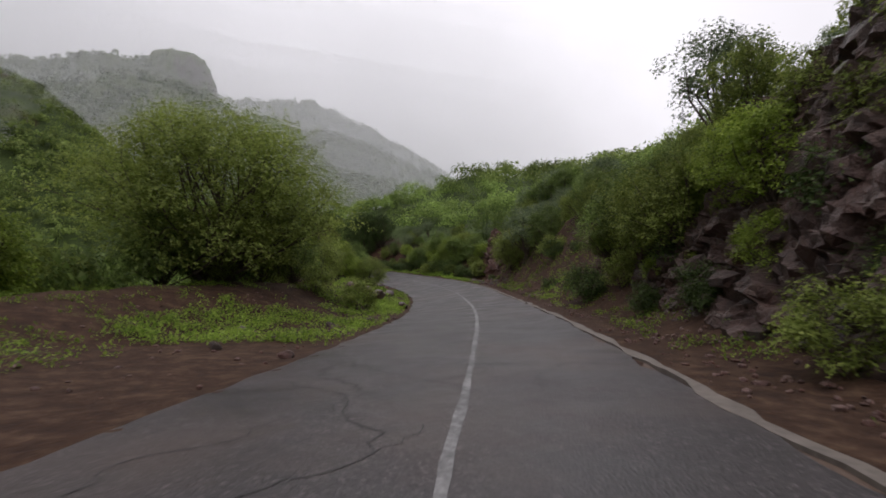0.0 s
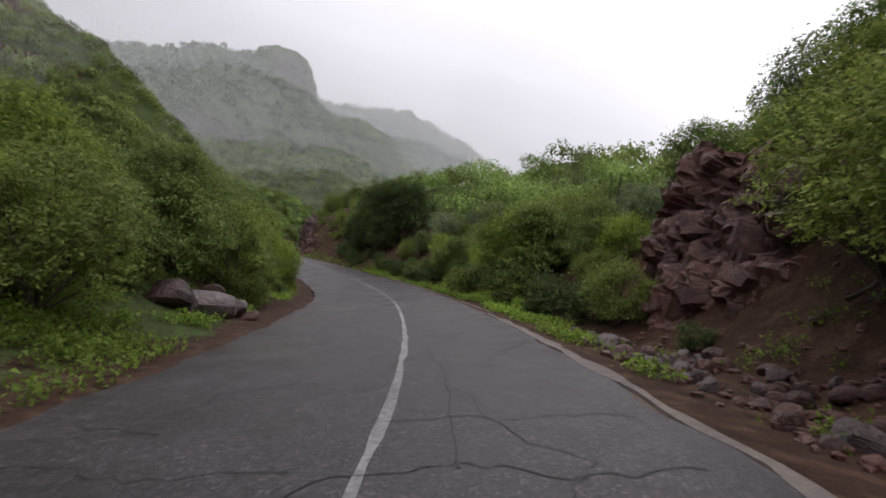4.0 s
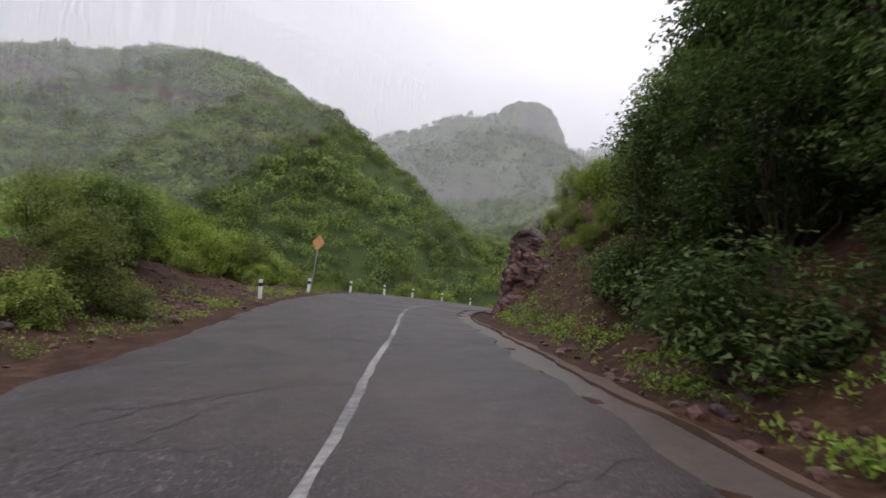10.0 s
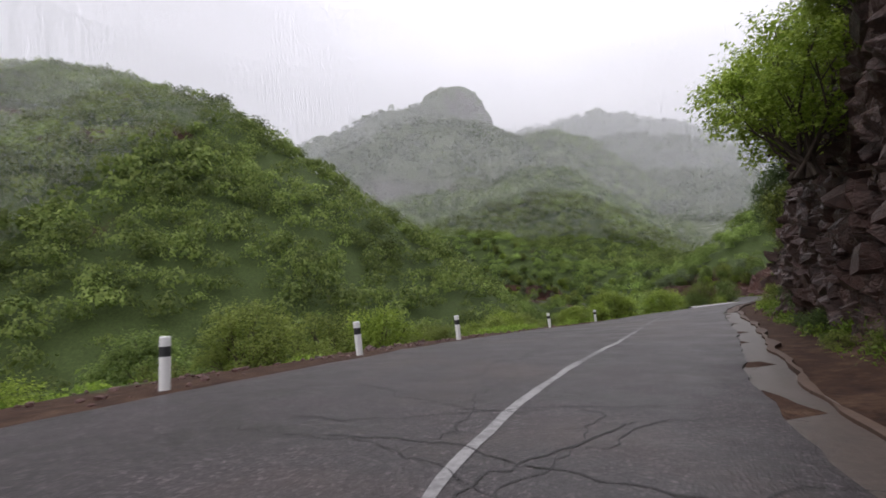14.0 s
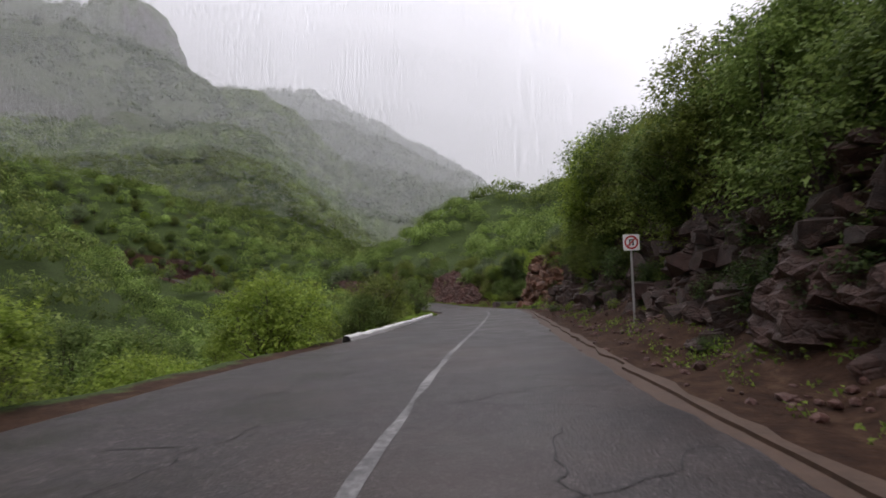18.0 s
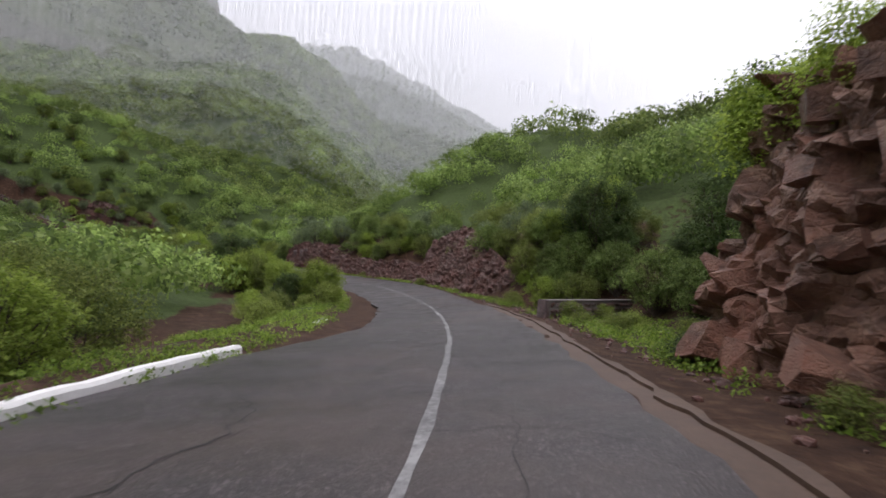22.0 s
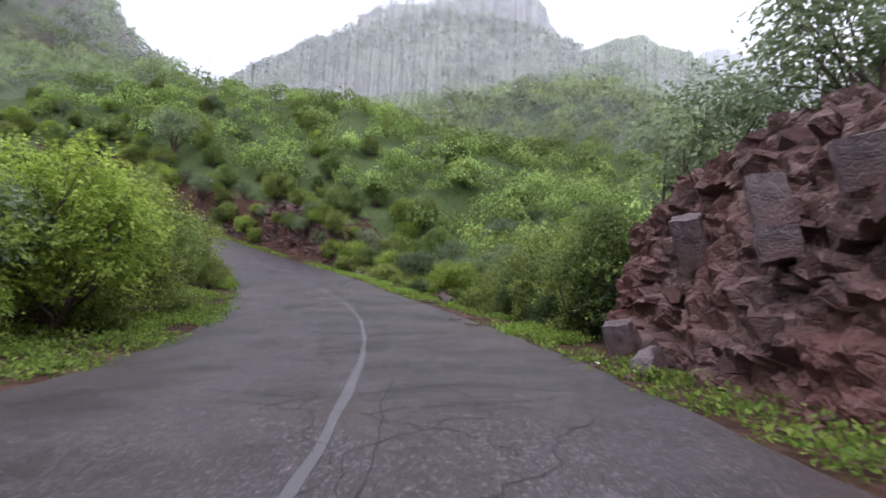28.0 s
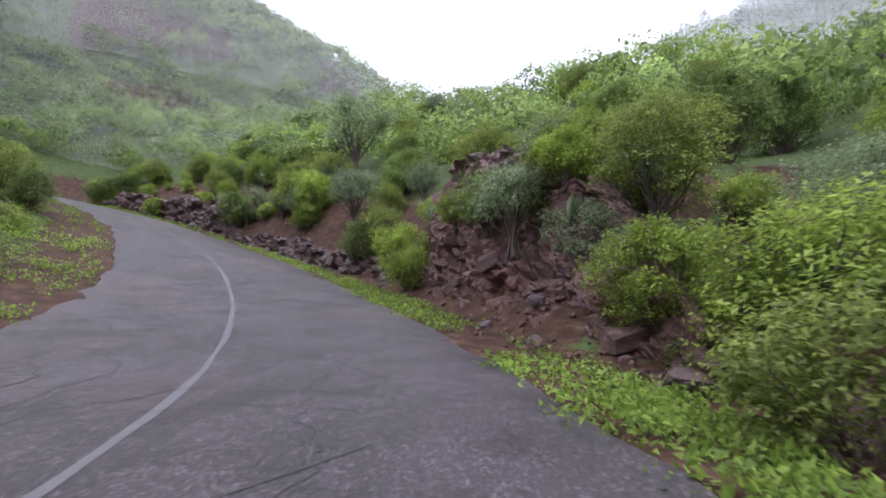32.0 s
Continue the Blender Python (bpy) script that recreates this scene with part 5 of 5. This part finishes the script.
def stone(s, d, size, rng, which=None, label="angular red-brown stone on the verge", sink=0.25):
    p = on_ground(s, d)
    ob = new("boulder" if size > 0.5 else "stone", STONES[which if which is not None else rng.randrange(len(STONES))])
    sc = [size * rng.uniform(0.75, 1.3), size * rng.uniform(0.75, 1.3), size * rng.uniform(0.55, 0.9)]
    ob.matrix_basis = Matrix.Translation(p + Vector((0, 0, sc[2] * (0.5 - sink)))) @ pose(0, 0, 0, rng.uniform(-25, 25), rng.uniform(-25, 25), rng.uniform(0, 360)) @ Matrix.Diagonal((*sc, 1))
    return tagged(ob, label, "stone", "stones beside the road")


rs = random.Random(17)
for s0, s1, d0, d1, n, lo, hi in ((48.8, 79.5, -8, -3.8, 20, 0.2, 0.45), (74.7, 93, 4.2, 6.0, 16, 0.2, 0.45), (93, 103, 4.3, 6.6, 60, 0.25, 0.55), (111.7, 161.3, -8.5, -5, 24, 0.2, 0.45),
                                  (150.9, 200, -9, -6.4, 18, 0.15, 0.35), (112, 162, -8, -5.2, 22, 0.15, 0.4), (140.5, 171.3, 4.3, 5.2, 12, 0.12, 0.4), (218.7, 273.3, 4.2, 6.6, 18, 0.2, 0.4), (293.9, 354.3, 4.2, 5.4, 16, 0.2, 0.4), (267.0, 293.9, 4.4, 8, 14, 0.12, 0.35), (371.6, 392.4, -6, -4, 10, 0.1, 0.3), (388, 404, 6.0, 9.0, 24, 0.3, 0.8)):
    for k in range(n):
        stone(rs.uniform(s0, s1), rs.uniform(d0, d1), rs.uniform(lo, hi), rs)
for s, d, z, w in ((81, -6.4, 2.0, 2), (77.2, -4.2, 0.95, 2), (89.5, -5.6, 1.0, 3), (85.2, -7.4, 1.0, 0), (83, -8.4, 1.1, 0), (88.4, -6.6, 0.7, 2), (104, -5.6, 1.5, 3), (103.4, -6.4, 1.4, 2), (105.2, -5.2, 1.0, 3), (104.8, -4.6, 0.6, 0), (106, -6.2, 1.1, 2), (376.4, 6.7, 1.3, 0), (375.2, 6.0, 1.1, 2), (377.6, 6.4, 1.0, 0), (356.6, 4.7, 0.9, 3), (294, 6.4, 0.6, 3)):
    stone(s, d, z, rs, w, "large angular boulder among green herbs")

# loose scree and gravel, joined
def scree(bands, seed):
    rng = np.random.default_rng(seed)
    bm = bmesh.new()
    bmesh.ops.create_icosphere(bm, subdivisions=1, radius=0.5)
    base = np.array([tuple(v.co) for v in bm.verts])
    tri = np.array([[v.index for v in f.verts] for f in bm.faces])
    bm.free()
    pieces = []
    for s0, s1, d0, d1, n, lo, hi in bands:
        s, d, w = rng.uniform(s0, s1, n), rng.uniform(d0, d1, n), rng.uniform(lo, hi, n)
        p = spot(s, d)
        p[:, 2] = height(p[:, 0], p[:, 1])
        for q, size in zip(p, w):
            shape = base * rng.uniform(0.7, 1.2, (len(base), 1)) * size * rng.uniform(0.6, 1.3, 3) * np.array([1, 1, 0.7])
            a = rng.uniform(0, 6.28)
            turn = np.array([[math.cos(a), -math.sin(a), 0], [math.sin(a), math.cos(a), 0], [0, 0, 1]])
            pieces.append((shape @ turn + q + np.array([0, 0, size * 0.12]), tri))
    v, f = joined(pieces)
    return tagged(new("scree", mesh_of("scree", v, f, ROCK_RED)), "loose red-brown scree and gravel on the verges", "scree", kind="stuff")


scree([(112, 176, -9, -5.4, 700, 0.04, 0.22), (176, 216, -7.6, -5.6, 260, 0.04, 0.2), (70, 98, 4.4, 9.0, 420, 0.05, 0.26), (142, 166, 3.8, 8.0, 460, 0.05, 0.30), (206, 300, 4.0, 7.4, 900, 0.05, 0.26), (41, 70, 4.0, 6.4, 200, 0.05, 0.2), (393, 412, 5.4, 7.4, 160, 0.06, 0.3), (146, 176, -12.5, -6.8, 420, 0.06, 0.3), (40, 95, 3.5, 5.2, 200, 0.04, 0.16), (92, 104, 4.1, 7.2, 260, 0.06, 0.28), (225, 292, 3.3, 5.6, 320, 0.04, 0.18), (176, 205, -9.5, -7.0, 160, 0.04, 0.18), (42, 75, -12, -3.8, 220, 0.04, 0.16), (298, 358, 3.9, 5.4, 300, 0.05, 0.24), (120, 146, -7.5, -4.6, 160, 0.05, 0.2), (365, 404, 5.6, 9.0, 200, 0.08, 0.3)], 91)

# tilted slabs of the outcrop near the end
def slab_mesh():
    bm = bmesh.new()
    bmesh.ops.create_cube(bm, size=1)
    bmesh.ops.subdivide_edges(bm, edges=list(bm.edges), cuts=4, use_grid_fill=True)
    for v in bm.verts:
        v.co.x *= 1 + 0.22 * v.co.z
        v.co += noise.noise_vector(v.co * 2.3) * 0.07
    return bm_mesh("rock_slab", bm, ROCK_GREY)


SLAB = slab_mesh()
for s, d, z, w, h, a in ((357.6, 6.0, 2.2, 0.75, 1.1, -18), (355.6, 5.9, 2.5, 0.7, 1.0, 8), (355.2, 5.7, 1.9, 0.8, 0.5, 4), (354.2, 5.9, 2.8, 0.45, 0.7, -10), (358.2, 5.0, 0.35, 0.5, 0.7, -14)):
    *_, tx, ty = road_at(s)
    ob = new("rock_slab", SLAB)
    ob.matrix_basis = Matrix.Translation(spot(s, d, z)) @ pose(0, 0, 0, 0, 0, math.degrees(math.atan2(ty, tx)) - 35) @ pose(0, 0, 0, -12, a, 0) @ Matrix.Diagonal((w * 0.8, 0.5, h * 0.85, 1))
    tagged(ob, "flat grey-mauve slab wedged in the outcrop", "rock slab", "slabs of the outcrop")


# ---------------------------------------------------------------- roadside furniture
def ring(n, r, z):
    return [(r * math.cos(2 * math.pi * k / n), r * math.sin(2 * math.pi * k / n), z) for k in range(n)]


def post_part(name, z0, z1, r, material, cap=False):
    bm = bmesh.new()
    levels = [(z0, r), (z1 - (0.02 if cap else 0), r)] + ([(z1, r * 0.82)] if cap else [])
    rings = [[bm.verts.new(p) for p in ring(16, q, z)] for z, q in levels]
    for a, b in zip(rings, rings[1:]):
        for k in range(16):
            bm.faces.new((a[k], a[(k + 1) % 16], b[(k + 1) % 16], b[k]))
    bm.faces.new(list(reversed(rings[0])))
    bm.faces.new(rings[-1])
    return bm_mesh(name, bm, material, False)


def delineator():
    thing = new("delineator_post")
    part("shaft", post_part("shaft", -0.25, 0.52, 0.085, WHITE), thing)
    part("black_band", post_part("black_band", 0.52, 0.68, 0.0865, BLACK), thing, "black band")
    part("head", post_part("head", 0.68, 0.84, 0.085, WHITE, True), thing, "white rounded head")
    return tagged(thing, "white concrete delineator post with a black band", "road post", "posts along the outer edge")


first = delineator()
PLACES = [(163, -6.25, 3), (169.5, -6.4, -2), (176.5, -6.4, 2), (181.5, -6.0, -1), (185.6, -5.8, 2), (190.4, -5.7, -2), (196, -5.7, 1), (208.5, -6.0, 2), (217, -6.0, -1)]
for k, (s, d, lean) in enumerate(PLACES):
    m = Matrix.Translation(on_ground(s, d)) @ pose(0, 0, 0, lean, -lean * 0.6, 37 * k)
    if k == 0:
        first.matrix_basis = m
    else:
        copy_thing(first, m)


def warning_sign(p, turn):
    thing = new("warning_sign")
    part("pole", box_mesh("pole", 0.06, 0.05, 3.6, STEEL, 0.008, -0.3), thing, "thin steel pole")
    plate = part("plate", box_mesh("plate", 0.72, 0.02, 0.72, ORANGE, 0.03, -0.36), thing, "faded orange diamond plate", pose(0, -0.045, 3.1, 0, 45, 0))
    part("border", box_mesh("border", 0.60, 0.004, 0.60, STEEL, 0.0, -0.30), plate, "pale worn face", Matrix.Translation((0, 0.014, 0)))
    thing.matrix_basis = Matrix.Translation(p) @ pose(0, 0, 0, 0, 6, turn)
    return tagged(thing, "orange diamond warning sign on a leaning steel pole", "road sign")


def no_passing_sign(p, turn):
    thing = new("regulatory_sign")
    part("pole", box_mesh("pole", 0.06, 0.05, 3.0, STEEL, 0.008, -0.4), thing, "thin steel pole")
    plate = part("plate", box_mesh("plate", 0.62, 0.02, 0.62, WHITE, 0.025, -0.31), thing, "white square plate", Matrix.Translation((0, -0.045, 2.5)) @ Matrix.Scale(0.82, 4))
    bm = bmesh.new()
    rings = [[bm.verts.new((q * math.cos(a), -0.016, q * math.sin(a))) for a in np.linspace(0, 2 * math.pi, 40, endpoint=False)] for q in (0.20, 0.265)]
    for k in range(40):
        bm.faces.new((rings[0][k], rings[0][(k + 1) % 40], rings[1][(k + 1) % 40], rings[1][k]))
    part("red_ring", bm_mesh("red_ring", bm, RED), plate, "red ring")
    for name, w, h, x, z, mt, a in (("symbol_bar", 0.05, 0.24, -0.06, 0, BLACK, 0), ("symbol_bar", 0.05, 0.24, 0.06, 0, BLACK, 0), ("symbol_bar", 0.17, 0.05, 0.0, 0.10, BLACK, 0), ("red_slash", 0.05, 0.42, 0, 0, RED, 45)):
        part(name, box_mesh(name, w, 0.004, h, mt, 0, -h / 2), plate, "", Matrix.Translation((x, -0.0155 - (0.003 if mt is RED else 0), z)) @ pose(0, 0, 0, 0, a, 0))
    thing.matrix_basis = Matrix.Translation(p) @ pose(0, 0, 0, 0, -2, turn)
    return tagged(thing, "white square regulatory sign with a red ring on a pole", "road sign")


def facing(s):
    *_, tx, ty = road_at(s)
    return math.degrees(math.atan2(ty, tx)) - 90


warning_sign(Vector(on_ground(172.5, -7.5)), facing(150.9) - 28)
no_passing_sign(on_ground(235.8, 5.22), facing(218.7))

# whitewashed kerb on the left
def kerb(s0, s1, edge):
    s = np.arange(s0, s1, 0.35)
    d = np.interp(s, *edge)
    wob = 0.05 * fbm(s, s * 0, 9, 3)
    prof = [(-0.14, -0.1), (-0.13, 0.13), (-0.08, 0.19), (0.08, 0.18), (0.13, 0.12), (0.15, -0.1)]
    rows = [spot(s, d + a + wob, h + 0.05 * fbm(s / 0.8, s * 0 + h, 4, 3)) for a, h in prof]
    v = np.stack(rows, 1)
    me = mesh_of("kerb", v.reshape(-1, 3), grid_faces(len(s), len(prof)), WHITEWASH, False)
    return tagged(new("kerb", me), "rough whitewashed stone kerb along the drop", "kerb", kind="structure")


EDGE = ([235, 240, 262, 281, 287, 291], [-4.05, -4.25, -5.05, -5.0, -4.9, -4.9])
kerb(235.8, 266.5, EDGE)
kerb(266.9, 279.5, EDGE)
kerb(287.6, 290.3, EDGE)

# low retaining wall of rubble with a concrete cap
def retaining_wall():
    thing = new("retaining_wall")
    a, b = on_ground(289.6, 4.7), on_ground(294.6, 11.5)
    along = (b - a)
    along.z = 0
    n = along.length
    turn = math.degrees(math.atan2(along.y, along.x))
    part("core", box_mesh("core", n, 0.40, 1.0, GREY_CONCRETE, 0.02, -0.3), thing, "grey mortar core", Matrix.Translation((n / 2, 0, 0)))
    part("cap", box_mesh("cap", n + 0.1, 0.47, 0.07, GREY_CONCRETE, 0.02, 0.72), thing, "flat concrete coping", Matrix.Translation((n / 2, 0, 0)))
    part("end_pillar", box_mesh("end_pillar", 0.30, 0.5, 1.2, ROCK_GREY, 0.05, -0.4), thing, "concrete end pillar", Matrix.Translation((-0.1, 0, 0)))
    r = random.Random(4)
    for side in (-1, 1):
        for j in range(3):
            x = 0.15
            while x < n - 0.2:
                w = r.uniform(0.25, 0.45)
                ob = part("wall_stone", STONES[r.randrange(6)], thing, "", Matrix.Translation((x + w / 2, side * 0.17, 0.08 + 0.24 * j)) @ pose(0, 0, 0, r.uniform(0, 360), 0, r.uniform(-20, 20)) @ Matrix.Diagonal((w * 1.1, 0.24, 0.27, 1)))
                x += w
    thing.matrix_basis = Matrix.Translation(a) @ pose(0, 0, 0, 0, 0, turn)
    return tagged(thing, "low rubble-stone retaining wall with concrete coping", "wall")


retaining_wall()

# organ-pipe cactus on the ridge
def cactus(p, seed, tall):
    rng = random.Random(seed)
    thing = new("cactus")
    for k in range(rng.randint(4, 6)):
        x, y = rng.uniform(-0.7, 0.7), rng.uniform(-0.7, 0.7)
        h = tall * rng.uniform(0.6, 1)
        v, f = tube([(x * 0.3, y * 0.3, -0.2), (x, y, 0.5), (x, y, h * 0.7), (x * 1.05, y * 1.05, h)], [0.14, 0.16, 0.15, 0.05], 8)
        part("column", mesh_of("column", v, f, LEAF_DARK, True), thing)
    thing.matrix_basis = Matrix.Translation(p)
    return tagged(thing, "tall columnar organ-pipe cactus", "cactus")


for s, d, h in ((120.9, 16.0, 4.5), (134.0, -17, 3.5), (106.9, -15, 4.0)):
    cactus(on_ground(s, d), int(s), h)


def agave(p, seed, size):
    rng = random.Random(seed)
    thing = new("agave")
    for k in range(20):
        a, e = rng.uniform(0, 6.28), rng.uniform(0.15, 1.3)
        L = size * rng.uniform(0.7, 1)
        d = Vector((math.cos(a) * math.cos(e), math.sin(a) * math.cos(e), math.sin(e)))
        side = d.cross(Vector((0, 0, 1))).normalized() * size * 0.05
        keel = side.cross(d).normalized() * size * 0.02
        rows = []
        for u, w, sag in ((0, 0.6, 0), (0.3, 0.9, 0.01), (0.6, 0.8, 0.04), (0.85, 0.45, 0.09), (1.0, 0.05, 0.14)):
            q = d * L * u + Vector((0, 0, -sag * L))
            rows.append([q - side * w, q - keel * w, q + side * w, q + keel * w * 0.3])
        v = np.array([[tuple(c) for c in r] for r in rows]).reshape(-1, 3)
        f = [(i * 4 + j, i * 4 + (j + 1) % 4, i * 4 + 4 + (j + 1) % 4, i * 4 + 4 + j) for i in range(4) for j in range(4)]
        part("leaf", mesh_of("leaf", v, np.array(f), LEAF_GREY, True), thing)
    thing.location = p
    return tagged(thing, "spiky grey-green agave rosette on the rock", "agave", "agaves on the rocks")


for k, (s, d, z) in enumerate(((387.5, 6.6, -0.5), (390.5, 6.8, -0.5), (401.6, 7.2, 2.8), (407.4, 8.0, 5.2), (408.6, 7.9, 4.8))):
    p = spot(s, d)
    agave(Vector((p[0], p[1], p[2] + z)), k, 0.9)


def fallen_branch(s, d, size, seed):
    rng = random.Random(seed)
    pieces = []
    for k in range(4):
        a = rng.uniform(-0.8, 0.8)
        o = rng.uniform(-0.3, 0.3) * size
        pts = [(o + size * u * math.cos(a) * 0.5, size * u * math.sin(a) * 0.5 + rng.uniform(-0.03, 0.03), 0.02 + 0.05 * rng.random()) for u in (0, 0.35, 0.7, 1.0)]
        pieces.append(tube(pts, [0.018, 0.015, 0.011, 0.005], 5))
    v, f = joined(pieces)
    ob = new("fallen_branch", mesh_of("fallen_branch", v, f, BARK))
    ob.matrix_basis = Matrix.Translation(spot(s, d, 0.01)) @ pose(0, 0, 0, 0, 0, rng.uniform(0, 360))
    return tagged(ob, "dry fallen branch lying on the asphalt edge", "branch")


def paper_scrap(s, d, size, seed):
    rng = np.random.default_rng(seed)
    u, v = np.meshgrid(np.linspace(-0.5, 0.5, 6), np.linspace(-0.5, 0.5, 5), indexing="ij")
    p = np.stack([u * size, v * size * 0.7, 0.02 + 0.25 * size * rng.random(u.shape)], -1).reshape(-1, 3)
    ob = new("paper_scrap", mesh_of("paper_scrap", p, grid_faces(6, 5), WHITE))
    ob.matrix_basis = Matrix.Translation(on_ground(s, d) + Vector((0, 0, 0.01))) @ pose(0, 0, 0, 0, 0, float(rng.uniform(0, 360)))
    return tagged(ob, "crumpled white paper scrap on the verge", "litter")


def culvert_head(s, d):
    """The broken concrete head of a drain under the road."""
    *_, tx, ty = road_at(s)
    thing = new("culvert_head")
    for name, size, x, y, z, a in (("wall", (1.7, 0.32, 0.9), 0, 0, -0.62, 0), ("wing", (0.9, 0.28, 0.8), 1.1, -0.22, -0.62, -28), ("slab", (1.0, 0.7, 0.12), -0.6, 0.42, 0.16, 6)):
        bm = bmesh.new()
        bmesh.ops.create_cube(bm, size=1, matrix=Matrix.Translation((0, 0, size[2] / 2)) @ Matrix.Diagonal((*size, 1)))
        bmesh.ops.subdivide_edges(bm, edges=list(bm.edges), cuts=5, use_grid_fill=True)
        for w in bm.verts:
            w.co += noise.noise_vector(w.co * 3.1 + Vector((s, a, 0))) * 0.05
        part(name, bm_mesh(name, bm, CONCRETE), thing, "", Matrix.Translation((x, y, z)) @ pose(0, 0, 0, 0, 0, a))
    thing.matrix_basis = Matrix.Translation(spot(s, d, -0.34)) @ pose(0, 0, 0, 0, 4, math.degrees(math.atan2(ty, tx)))
    return tagged(thing, "broken mud-stained concrete culvert head at the asphalt edge", "culvert")


culvert_head(375.6, 5.3)
fallen_branch(364.6, 3.6, 1.1, 3)
fallen_branch(366.4, 3.4, 0.8, 5)
for k, (s, d, w) in enumerate(((380.5, 4.9, 0.16), (386, 5.0, 0.12), (399.5, 6.2, 0.18), (357.6, 4.3, 0.10), (228, -7.2, 0.2), (387.5, -5.6, 0.2))):
    paper_scrap(s, d, w, k)
